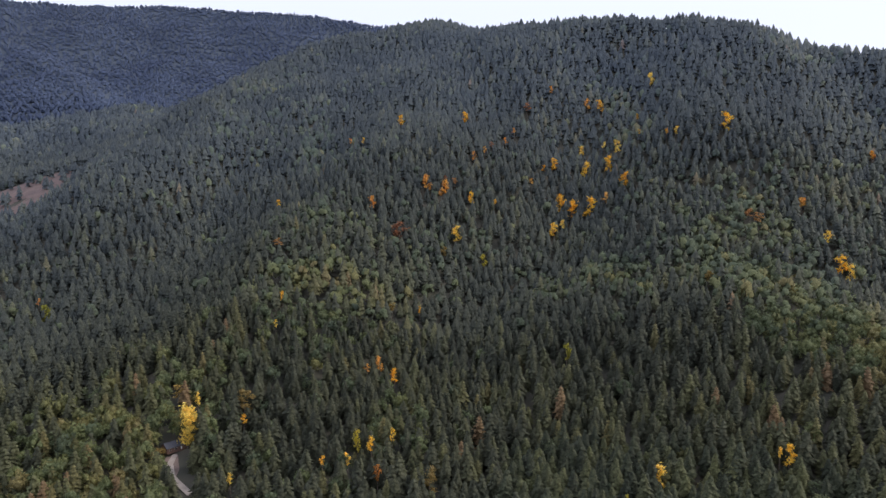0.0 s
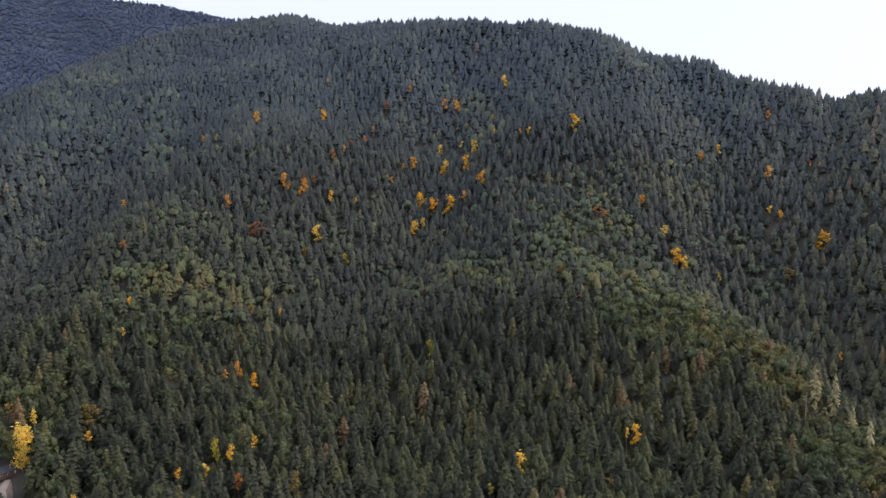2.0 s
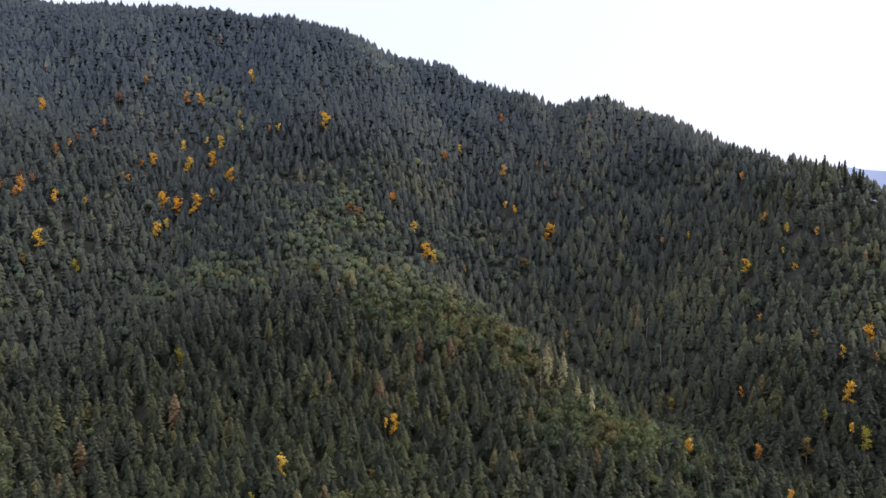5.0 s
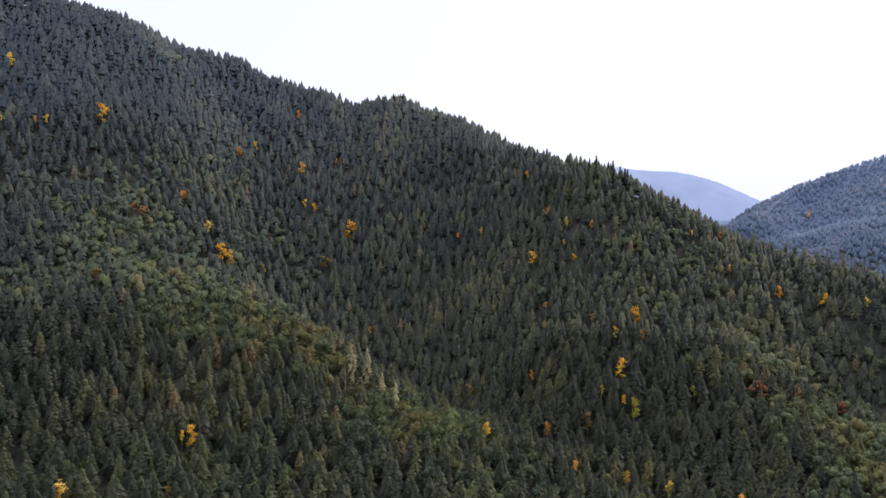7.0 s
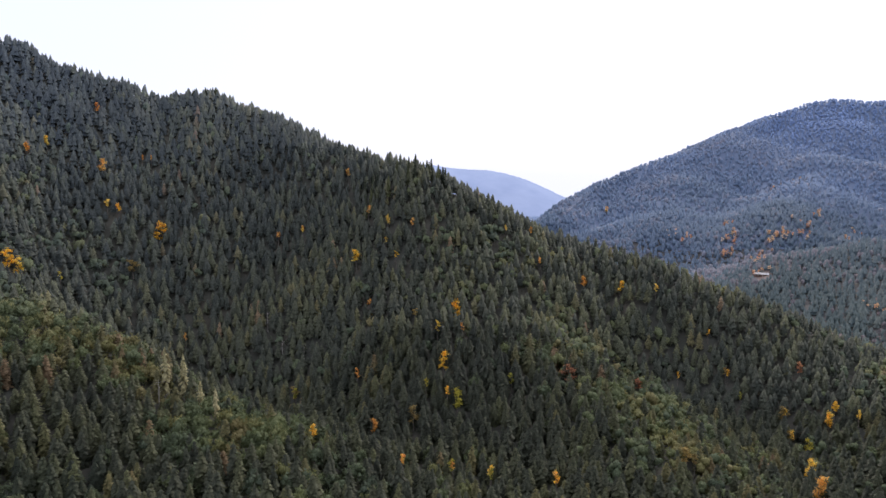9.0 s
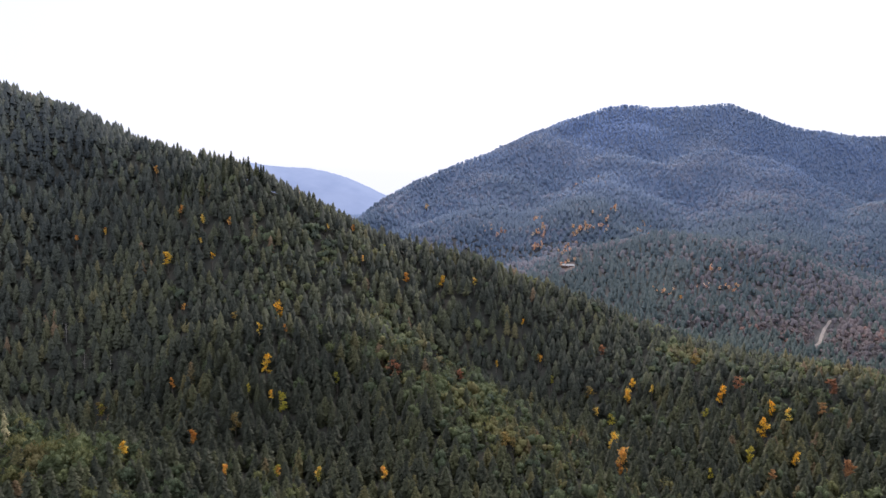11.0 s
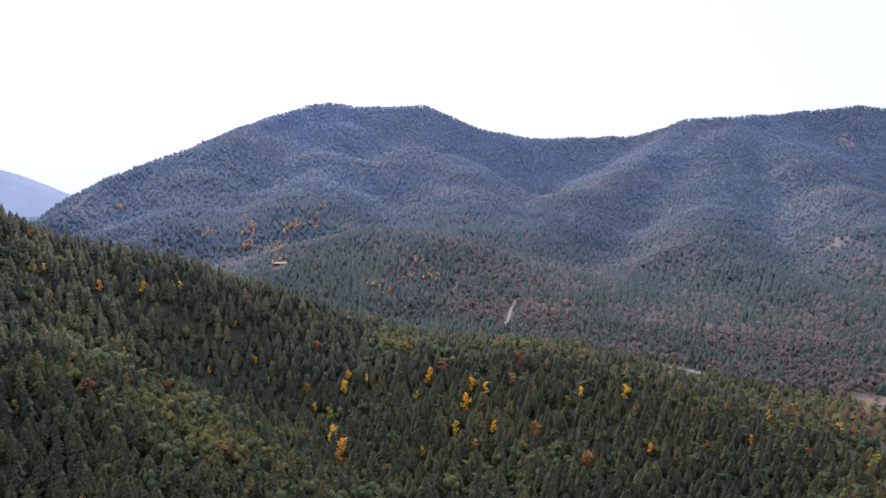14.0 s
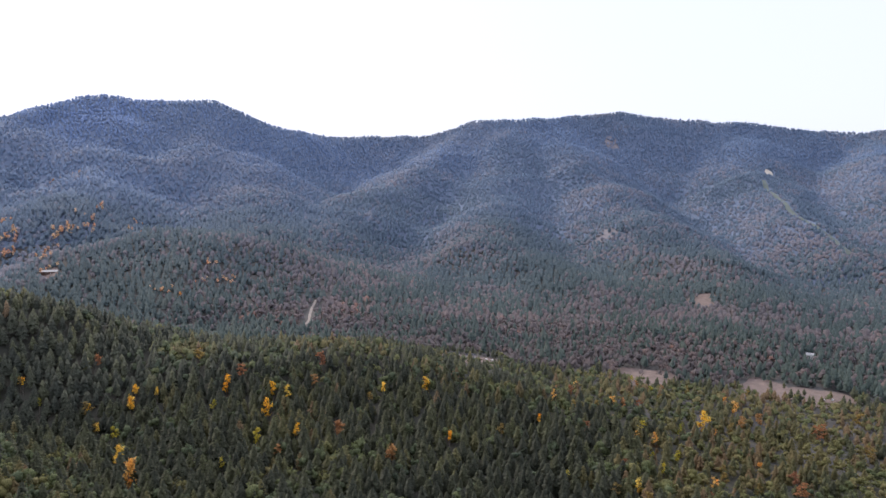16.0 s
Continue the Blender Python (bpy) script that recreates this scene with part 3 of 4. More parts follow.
def round_form(rng, lumps, leaves, spray=0.17, column=False):
    """A broad crown of height 1 and radius 1: uneven lumps with loose sprays of leaves standing out of them."""
    v, f, hubs = [], [], []
    for k in range(lumps):
        if column:
            h = 0.10 + 0.82 * k / (lumps - 1)
            a, r = rng.uniform(0, 6.3), rng.uniform(0.15, 0.75) * (1 - abs(h - 0.5) ** 2 * 2)
            c, s = (r * math.cos(a), r * math.sin(a), h), np.array([0.24, 0.24, 0.055]) * rng.uniform(0.5, 1.3)
            hubs.append(c)
        elif lumps == 1:
            c, s = (0, 0, 0.55), np.array([0.85, 0.85, 0.42])
        else:
            # lumps sit over a dome, the middle ones highest
            a, r = 2.4 * k + rng.uniform(0, 1), 0.62 * math.sqrt((k + 0.3) / lumps) * rng.uniform(0.8, 1.15)
            c = (r * math.cos(a), r * math.sin(a), 0.78 - 0.45 * r * r + rng.normal(0, 0.06))
            s = np.array([1.0, 1.0, 0.42]) * rng.uniform(0.7, 1.15) * 0.80 / lumps ** 0.45
        o = len(v)
        turn = rng.uniform(0, 6.3)
        for p in ICO_V:
            g = rng.uniform(0.7, 1.22)
            q = (p[0] * math.cos(turn) - p[1] * math.sin(turn), p[0] * math.sin(turn) + p[1] * math.cos(turn), p[2])
            v.append(tuple(c[i] + s[i] * g * q[i] for i in range(3)))
        f += [tuple(o + i for i in t) for t in ICO_F]
    centre, reach = np.array([0, 0, 0.52]), np.array([0.92, 0.92, 0.47])
    for _ in range(leaves):
        d = rng.normal(size=3)
        if not column:
            d[2] = abs(d[2]) - 0.35
        d /= np.linalg.norm(d)
        c = centre + d * reach * rng.uniform(0.72, 1.08) * (1 + 0.12 * math.sin(5 * math.atan2(d[1], d[0]) + 9 * d[2]))
        if column:
            c = np.array(hubs[rng.integers(0, len(hubs))]) + d * np.array([0.46, 0.46, 0.11]) * rng.uniform(0.3, 1.15)
        o = len(v)
        for _ in range(3):
            v.append(tuple(c + rng.normal(size=3) * np.array([spray, spray, spray * (0.3 if column else 0.4)])))
        f.append((o, o + 1, o + 2))
    return np.array(v), np.array(f)


def dome_form(rng):
    """The upper half of a far crown."""
    v = [tuple(np.array(p) * (0.95, 0.95, 0.5) * rng.uniform(0.75, 1.2) + (0, 0, 0.5 if p[2] > 0 else 0.28)) for p in ICO_V]
    return np.array(v), np.array([t for t in ICO_F if 0 not in t])


FIR_NEAR = [bough_fir_form(RNG, 11, 7) for _ in range(16)]
FIR_MID = [fir_form(RNG, 5, 5, 0.2) for _ in range(14)]
FIR_FAR = [fir_form(RNG, 3, 3, 0.12) for _ in range(12)]
FIR_LAST = [fir_form(RNG, 2, 3, 0.10) for _ in range(12)]
ROUND_NEAR = [round_form(RNG, 4, 150, 0.15) for _ in range(10)]
ROUND_MID = [round_form(RNG, 3, 40, 0.17) for _ in range(8)]
ROUND_FAR = [round_form(RNG, 1, 0) for _ in range(8)]
ROUND_LAST = [dome_form(RNG) for _ in range(8)]


def slope_normal(x, y, e=12.0):
    """Which way the woods as a whole face."""
    z = height(x, y)
    n = np.stack([-(height(x + e, y) - z) / e, -(height(x, y + e) - z) / e, np.ones(len(x))], 1)
    return n / np.linalg.norm(n, axis=1)[:, None]


def stand(name, forms, x, y, tall, wide, tint, haze, mat, label, even):
    """Many trees as one mesh: each takes one of the forms, turned, at its own height and breadth.
    Boughs catch the light between their own facing and that of the whole slope, by the share given as even."""
    if not len(x):
        return
    vs, fs, ts, bs, ns, o = [], [], [], [], [], 0
    z = height(x, y)
    lie = slope_normal(x, y) if even else None
    pick = RNG.integers(0, len(forms), len(x))
    for k, (fv, ff) in enumerate(forms):
        w = np.nonzero(pick == k)[0]
        if not len(w):
            continue
        a = RNG.uniform(0, 2 * np.pi, len(w))
        c, s = np.cos(a)[:, None], np.sin(a)[:, None]
        px, py = fv[None, :, 0] * wide[w, None], fv[None, :, 1] * wide[w, None]
        dx, dy = c * px - s * py, s * px + c * py
        pts = np.stack([x[w, None] + dx, y[w, None] + dy, z[w, None] + fv[None, :, 2] * tall[w, None]], -1)
        vs.append(pts.reshape(-1, 3))
        fs.append((ff[None] + (o + np.arange(len(w)) * len(fv))[:, None, None]).reshape(-1, 3))
        ts.append(np.repeat(tint[w], len(fv)))
        bs.append(np.repeat(haze[w], len(fv)))
        if even:
            own = np.stack([dx / wide[w, None], dy / wide[w, None], np.broadcast_to(fv[None, :, 2] * 0.9, dx.shape)], -1)
            own /= np.linalg.norm(own, axis=2)[..., None] + 1e-6
            n = even * lie[w, None, :] + (1 - even) * own
            ns.append((n / np.linalg.norm(n, axis=2)[..., None]).reshape(-1, 3))
        o += len(w) * len(fv)
    ob = mesh_object(name, np.concatenate(vs), np.concatenate(fs), mat, tint=np.concatenate(ts), haze=np.concatenate(bs))
    if even:
        ob.data.polygons.foreach_set("use_smooth", np.ones(len(ob.data.polygons), bool))
        ob.data.normals_split_custom_set_from_vertices(np.concatenate(ns))
    tagged(ob, label, "forest", kind="stuff")


# The stretch of the lower slope whose trees stand as single things.
FRONT_BEARING, FRONT_REACH = (5.0, 35.0), (480.0, 570.0)
FRONT_TREES = []


def woods(r0, r1, b0, b1, gap, firs, rounds, even, where):
    x, y = scatter(r0, r1, b0, b1, gap)
    k = seen_from_drone(x, y)
    x, y = x[k], y[k]
    k, small = planted(x, y)
    x, y, small = x[k], y[k], small[k]
    n = len(x)
    r, bearing = np.hypot(x, y), np.degrees(np.arctan2(x, y))
    valley = r + 45 * wobble(x, y, 90, 21) + RNG.normal(0, 15, n) > valley_edge(bearing)
    meadowland = valley & (r < 900 + 40 * wobble(x, y, 70, 23))
    valley &= ~meadowland
    west = np.clip((60 - bearing) / 40, 0, 1)
    lean = sunny(x, y)
    dry = np.interp(bearing, [98, 104, 113, 122], [0.0, 1.0, 1.0, 0.3]) * np.clip((2300 - r) / 800, 0, 1)
    broad_valley = 0.32 + 0.42 * dry + 0.45 * wobble(x, y, 90, 15) + 0.5 * wobble(x, y, 300, 16) + 0.6 * lean - 0.4 * west
    share = np.where(valley, np.clip(broad_valley, 0.04, 0.85),
                     np.where(meadowland, 0.46 + 0.4 * wobble(x, y, 50, 24), leafy(x, y) * np.interp(bearing, [80, 95], [1.0, 0.65])))
    homestead = np.exp(-((bearing + 25) / 7.5) ** 2) * np.clip((690 - r) / 80, 0, 1)
    bottom = np.clip((bearing - 121 - (800 - r) / 45 - 4 * wobble(x, y, 60, 39)) / 5, 0, 1) * np.clip((880 - r) / 100, 0, 1)
    share = share + 0.4 * homestead + 0.06 * bottom
    # more oaks on spur and knoll backs, and brighter tints to paint their sunlit edge
    back = np.zeros(n)
    for key, breadth in (("great_spur", 36.0), ("east_spur", 32.0), ("knoll", 20.0)):
        away = nearest_on([(b, d) for b, d, _ in RIDGES[key][1][1:]], x, y)
        back = np.maximum(back, np.exp(-(away / breadth) ** 2) * np.clip(0.75 + 0.6 * wobble(x, y, 40, 37), 0, 1))
    share = share + 0.45 * back
    broad = RNG.random(n) < share
    size = np.where(valley, np.interp(r, [1000, 1500, 2000, 2500], [15.5, 15.0, 12.0, 10.5]), np.interp(bearing, [55, 85, 118], [25.0, 20.0, 18.0]) * np.interp(r, [700, 1100], [1.0, 0.86]))
    tall = size * RNG.lognormal(0, np.where(valley, 0.18, 0.15), n) * (1 + 0.12 * wobble(x, y, 60, 33))
    tall = np.where(small, 0.55 * tall, tall) * np.where(meadowland, 0.72, 1.0)
    wide = tall ** 0.7 * RNG.uniform(0.54, 0.70, n) * np.where(valley & ~broad, 1.05, 1.0) * np.interp(r, [1200, 2000], [1.0, 1.5])
    tint = (RNG.normal(0.42, np.where(valley, np.interp(r, [1000, 2000], [0.16, 0.07]), 0.2), n) + 0.2 * wobble(x, y, 45, 31) + 0.16 * wobble(x, y, 170, 35) + 0.12 * leafy(x, y) + 0.36 * homestead + 0.36 * back
            + np.where(meadowland, 0.16, 0.0) + 0.22 * bottom
            - 0.18 * west * np.clip((r - 640) / 300, 0, 1))
    tint = np.clip(tint, 0, 1)
    # painted haze: grows with distance, most around the sun's bearing
    haze = west * np.interp(r, [600, 1000, 1400, 2000, 2700], [0.0, 0.06, 0.14, 0.16, 0.16]) + (1 - west) * np.interp(r, [600, 950, 1300, 1800, 2400, 3000], [0.0, 0.03, 0.12, 0.34, 0.62, 0.88])
    haze = np.clip(haze * (1 + 0.25 * wobble(x, y, 260, 36)) * np.interp(bearing, [62, 78, 92, 105, 125], [1.0, 1.2, 1.15, 0.95, 0.68]), 0, 1)
    front = (r > FRONT_REACH[0]) & (r < FRONT_REACH[1]) & (bearing > FRONT_BEARING[0]) & (bearing < FRONT_BEARING[1])
    FRONT_TREES.extend(zip(x[front], y[front], tall[front], wide[front], broad[front]))
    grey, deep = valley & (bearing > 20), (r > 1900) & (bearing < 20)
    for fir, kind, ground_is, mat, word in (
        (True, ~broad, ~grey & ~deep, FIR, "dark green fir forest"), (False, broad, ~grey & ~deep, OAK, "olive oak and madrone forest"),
        (True, ~broad, deep, BACKHAZEFIR, "hazy blue fir forest"), (False, broad, deep, BACKHAZEFIR, "hazy blue oak forest"),
        (True, ~broad, grey, VALLEYFIR, "hazy grey-green fir woodland"), (False, broad, grey, VALLEYOAK, "hazy grey-brown oak woodland"),
    ):
        w = np.nonzero(kind & ground_is & ~front)[0]
        t, wd = (tall[w], wide[w]) if fir else (0.74 * tall[w], wide[w] * np.where(valley[w], 0.95, 1.12))
        stand("fir_wood" if fir else "oak_wood", firs if fir else rounds, x[w], y[w], t, wd, tint[w], haze[w], mat, word + " " + where, even)


woods(468, 745, -36, 70, 9.5, FIR_NEAR, ROUND_NEAR, 0.0, "on the lower slopes")
woods(468, 745, 70, 150, 8.4, FIR_NEAR, ROUND_MID, 0.0, "on the knoll and its foot")
woods(745, 1160, -36, 70, 9.0, FIR_MID, ROUND_MID, 0.35, "on the middle slopes")
woods(745, 1160, 70, 150, 8.4, FIR_MID, ROUND_MID, 0.35, "beyond the knoll")
woods(1160, 2000, -36, 150, 9.0, FIR_FAR, ROUND_FAR, 0.6, "on the upper slopes and valley floor")
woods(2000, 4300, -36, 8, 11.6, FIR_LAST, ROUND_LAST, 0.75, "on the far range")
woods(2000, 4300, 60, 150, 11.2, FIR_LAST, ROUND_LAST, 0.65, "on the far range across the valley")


# ---------------------------------------------------------------- open ground, roads, distance
def draped(name, pts_rows, mat, lift, label, category):
    """A sheet laid over the ground from rows of plan points."""
    rows = np.array(pts_rows)
    a, b = rows.shape[:2]
    x, y = rows[..., 0].ravel(), rows[..., 1].ravel()
    i = np.arange(a * b).reshape(a, b)
    quads = np.stack([i[:-1, :-1], i[:-1, 1:], i[1:, 1:], i[1:, :-1]], -1).reshape(-1, 4)
    ob = mesh_object(name, np.stack([x, y, sheet_height(x, y) + lift], 1), quads, mat)
    return tagged(ob, label, category, kind="structure")


def sheet_height(x, y):
    """Height of the ground sheet itself, between its corners."""
    i, j = np.floor((x + GROUND_HALF) / GROUND_STEP), np.floor((y + GROUND_HALF) / GROUND_STEP)
    best = np.full(np.shape(x), -1e9)
    for a in (0, 1):
        for b in (0, 1):
            best = np.maximum(best, height(-GROUND_HALF + (i + a) * GROUND_STEP, -GROUND_HALF + (j + b) * GROUND_STEP))
    u, v = (x + GROUND_HALF) / GROUND_STEP - i, (y + GROUND_HALF) / GROUND_STEP - j
    h = [[height(-GROUND_HALF + (i + a) * GROUND_STEP, -GROUND_HALF + (j + b) * GROUND_STEP) for b in (0, 1)] for a in (0, 1)]
    return (h[0][0] * (1 - u) + h[1][0] * u) * (1 - v) + (h[0][1] * (1 - u) + h[1][1] * u) * v


def ribbon(name, width, line, mat, label, category):
    pts = []
    for (b0, d0), (b1, d1) in zip(line, line[1:]):
        for k in range(8):
            s = k / 8
            pts.append(plan(b0 + (b1 - b0) * s, d0 + (d1 - d0) * s))
    pts.append(plan(*line[-1]))
    pts = np.array(pts)
    side = np.gradient(pts, axis=0)
    side = np.stack([-side[:, 1], side[:, 0]], 1) / np.linalg.norm(side, axis=1)[:, None]
    jag = 1 + 0.18 * wobble(pts[:, 0], pts[:, 1], 9, 41)[:, None]
    rows = [pts + side * jag * width * f for f in (-0.5, -0.17, 0.17, 0.5)]
    return draped(name, np.stack(rows, 1), mat, 0.5 + 0.06 * width, label, category)


def meadow(name, bearing, distance, half, deep, mat, label):
    cx, cy = plan(bearing, distance)
    ux, uy = cx / distance, cy / distance
    rows = []
    for k in range(7):
        f = 0.02 + 0.98 * k / 6
        ring = []
        for q in range(37):
            a = q * math.pi / 18
            g = f * (1 + 0.12 * math.sin(3 * a + bearing) + 0.08 * math.sin(5 * a + distance))
            s, t = g * deep * math.cos(a), g * half * math.sin(a)
            ring.append((cx + ux * s - uy * t, cy + uy * s + ux * t))
        rows.append(ring)
    return draped(name, rows, mat, 0.6, label, "field")


for b, d, half, deep in ((116.8, 880, 42, 34), (130.8, 884, 38, 46), (139.3, 892, 30, 44), (143.0, 890, 34, 34)):
    meadow("field", b, d, half, deep, DRYGRASS, "dry brown hay field between valley trees")
for b, d, half, deep, mat, label in ((-30.5, 1394, 95, 85, LOGGED, "brown logged clearing on the mountain slope"),
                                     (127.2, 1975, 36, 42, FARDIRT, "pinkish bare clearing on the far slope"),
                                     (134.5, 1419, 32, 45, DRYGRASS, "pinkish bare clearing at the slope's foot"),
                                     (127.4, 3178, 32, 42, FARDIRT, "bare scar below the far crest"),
                                     (138.7, 2990, 16, 42, PALEDIRT, "pale dirt landing on the far spur"),
                                     (85.3, 1424, 18, 40, DRYGRASS, "bare yard round the long far barn"),
                                     (-21.5, 564, 6, 13, DRYGRASS, "worn yard before the dark-roofed house")):
    meadow("clearing", b, d, half, deep, mat, label)
ribbon("drive", *DRIVE, GRAVEL, "pale gravel drive leading to the house", "drive")
ribbon("lane", *LANE, GRAVEL, "pale dirt lane through the valley trees", "road")
ribbon("cut_strip", *STRIP, CUTGRASS, "pale green strip cleared down the far spur", "clearing")


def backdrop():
    """A mountain beyond all the rest; its haze is put in as pale blue colour and glow."""
    m, n, l, p = material("hazy_glow_mountain", 1.0)
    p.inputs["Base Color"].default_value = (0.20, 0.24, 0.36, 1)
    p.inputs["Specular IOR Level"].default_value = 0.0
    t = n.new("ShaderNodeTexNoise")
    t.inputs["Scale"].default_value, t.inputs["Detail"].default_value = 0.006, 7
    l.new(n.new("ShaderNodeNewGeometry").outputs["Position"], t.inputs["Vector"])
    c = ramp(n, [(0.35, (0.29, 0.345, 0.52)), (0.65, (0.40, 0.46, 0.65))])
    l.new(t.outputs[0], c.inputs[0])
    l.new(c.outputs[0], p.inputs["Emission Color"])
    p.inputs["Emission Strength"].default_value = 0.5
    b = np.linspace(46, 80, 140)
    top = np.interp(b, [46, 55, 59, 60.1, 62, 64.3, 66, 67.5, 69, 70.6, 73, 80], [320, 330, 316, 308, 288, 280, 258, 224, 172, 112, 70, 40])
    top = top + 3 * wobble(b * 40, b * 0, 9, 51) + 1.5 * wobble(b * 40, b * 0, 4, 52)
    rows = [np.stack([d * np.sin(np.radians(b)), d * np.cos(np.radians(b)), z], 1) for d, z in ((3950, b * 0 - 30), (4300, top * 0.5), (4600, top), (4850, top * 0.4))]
    v = np.concatenate(rows)
    i = np.arange(len(v)).reshape(4, -1)
    quads = np.stack([i[:-1, :-1], i[:-1, 1:], i[1:, 1:], i[1:, :-1]], -1).reshape(-1, 4)
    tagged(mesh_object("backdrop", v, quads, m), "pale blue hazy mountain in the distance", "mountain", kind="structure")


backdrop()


# ---------------------------------------------------------------- single trees
def empty(name, x, y, z, turn=0.0):
    ob = new(name)
    ob.empty_display_size = 1.0
    ob.matrix_basis = pose(x, y, z, 0, 0, turn)
    return ob


def data(name, form, mat):
    ob = mesh_object(name, *form, mat)
    me = ob.data
    bpy.data.objects.remove(ob)
    return me


def trunk_form(rng, limbs):
    """A tapered trunk of height 1 with a few bare limbs."""
    v, f = [], []

    def limb(a, b, ra, rb, n):
        a, b = Vector(a), Vector(b)
        q = (b - a).to_track_quat("Z", "Y")
        o = len(v)
        for c, r in ((a, ra), (b, rb)):
            for k in range(n):
                t = 2 * math.pi * k / n
                v.append(tuple(c + q @ Vector((r * math.cos(t), r * math.sin(t), 0))))
        for k in range(n):
            m = (k + 1) % n
            f.extend([(o + k, o + m, o + n + m), (o + k, o + n + m, o + n + k)])

    limb((0, 0, -0.03), (0.002, 0, 0.5), 0.020, 0.013, 7)
    limb((0.002, 0, 0.5), (0, 0.002, 0.98), 0.013, 0.003, 7)
    for k in range(limbs):
        h, a, r = rng.uniform(0.35, 0.92), rng.uniform(0, 6.3), rng.uniform(0.06, 0.15)
        limb((0, 0, h), (r * math.cos(a), r * math.sin(a), h + rng.uniform(-0.01, 0.05)), 0.005, 0.0015, 4)
    return np.array(v), np.array(f)


FIR_CROWNS = [data("crown", bough_fir_form(RNG, 15, 8), FIR_ONE) for _ in range(6)]
OAK_CROWNS = [data("crown", round_form(RNG, 5, 300, 0.11), OAK_ONE) for _ in range(4)]
LICHEN_CROWNS = [data("crown", bough_fir_form(RNG, 18, 7, 0.3), LICHEN) for _ in range(3)]
TRUNKS = [data("trunk", trunk_form(RNG, 5), BARK) for _ in range(3)]
SNAGS = [data("trunk", trunk_form(RNG, 22), DEADWOOD) for _ in range(3)]
AUTUMN_CROWNS = {}


def tree(name, x, y, tall, trunk, crown, low, length, wide, label, category, group):
    base = tagged(empty(name, x, y, float(height(np.array([x]), np.array([y]))[0]), random.uniform(0, 360)), label, category, group)
    t = new("trunk", trunk)
    t.parent = base
    t.scale = (tall, tall, tall if crown is None else max(low + 0.7 * length, 1.0))
    if crown is not None:
        c = new("crown", crown)
        c.parent = base
        c.location, c.scale = (0, 0, low), (wide, wide, length)
    return base


for x, y, tall, wide, broad in FRONT_TREES:
    if broad:
        tree("oak_tree", x, y, 0.74 * tall, random.choice(TRUNKS), random.choice(OAK_CROWNS), 0.08 * tall, 0.66 * tall, 1.12 * wide,
             "grey-green rounded oak between dark firs", "tree", "oaks on the lower slope")
    else:
        tree("fir_tree", x, y, tall, random.choice(TRUNKS), random.choice(FIR_CROWNS), 0.1 * tall, 0.9 * tall, wide,
             "dark green pointed fir on the lower slope", "tree", "firs on the lower slope")

AUTUMN_WORDS = {
    YELLOW.name: ("maple_tree", "golden-yellow autumn maple between dark firs", "yellow autumn maples"),
    ORANGE.name: ("maple_tree", "orange autumn maple between dark firs", "orange autumn maples"),
    RUST.name: ("oak_tree", "rust-brown autumn oak between green trees", "rusty autumn oaks"),
    LIME.name: ("maple_tree", "yellow-green turning maple between dark firs", "yellow-green turning maples"),
    OCHRE.name: ("oak_tree", "dull ochre autumn oak between green trees", "ochre autumn oaks"),
}
AUTUMN_WORDS[PEACH.name] = ("maple_tree", "small pale orange maple across the valley", "pale orange maples across the valley")


def autumn_crown(mat):
    if mat.name not in AUTUMN_CROWNS:
        AUTUMN_CROWNS[mat.name] = [data("crown", round_form(RNG, 8, 260, 0.13, True), mat) for _ in range(8)]
    return random.choice(AUTUMN_CROWNS[mat.name])


for mat, row in AUTUMN:
    for b, d, crown in row:
        x, y = plan(b, d)
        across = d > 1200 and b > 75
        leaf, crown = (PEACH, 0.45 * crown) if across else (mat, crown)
        name, label, group = AUTUMN_WORDS[leaf.name]
        canopy = float(np.interp(b, [55, 85, 118], [19.0, 15.0, 12.5]))
        spread = random.uniform(0.5, 0.7) if across or mat in (RUST, OCHRE) else random.uniform(0.32, 0.48)
        for k in range(4 if across else 1):
            size = crown * random.uniform(0.75, 1.25) if across else crown
            tall = max(size, canopy + size / 2)
            deep = size * (1.3 if d < 800 else 1.1)
            tree(name, x, y, tall, random.choice(TRUNKS), autumn_crown(leaf), max(tall - deep, 0.5), min(deep, tall - 0.5),
                 max(2.2, size * spread), label, "tree", group)
            x, y = x + random.uniform(-20, 20), y + random.uniform(-20, 20)

# loose clumps of turning oaks along the valley bottom
for k in range(34):
    b, d = random.choice((123.5, 126.0, 129.5, 131.0, 134.5, 137.0, 140.0)) + random.gauss(0, 0.7), random.uniform(540, 860)
    leaf = random.choice((OCHRE, OCHRE, RUST, LIME, ORANGE))
    name, label, group = AUTUMN_WORDS[leaf.name]
    x, y = plan(b, d)
    tall = random.uniform(11, 16)
    tree(name, x, y, tall, random.choice(TRUNKS), autumn_crown(leaf), 0.3 * tall, 0.7 * tall, random.uniform(2.6, 4.4), label, "tree", group)

# by the house: a great yellow maple reaching to the ground, and a round ochre oak
x, y = plan(-20.25, 581)
tree("maple_tree", x, y, 33, TRUNKS[0], data("crown", round_form(RNG, 16, 900, 0.10, True), YELLOW), 0.8, 33.0, 8.8,
     "great golden-yellow maple beside the brown house", "tree", "trees by the house")
x, y = plan(-22.3, 575)
tree("oak_tree", x, y, 9.5, TRUNKS[1], data("crown", round_form(RNG, 7, 260, 0.11), OCHRE), 1.0, 8.5, 5.0,
     "round ochre oak beside the brown house", "tree", "trees by the house")

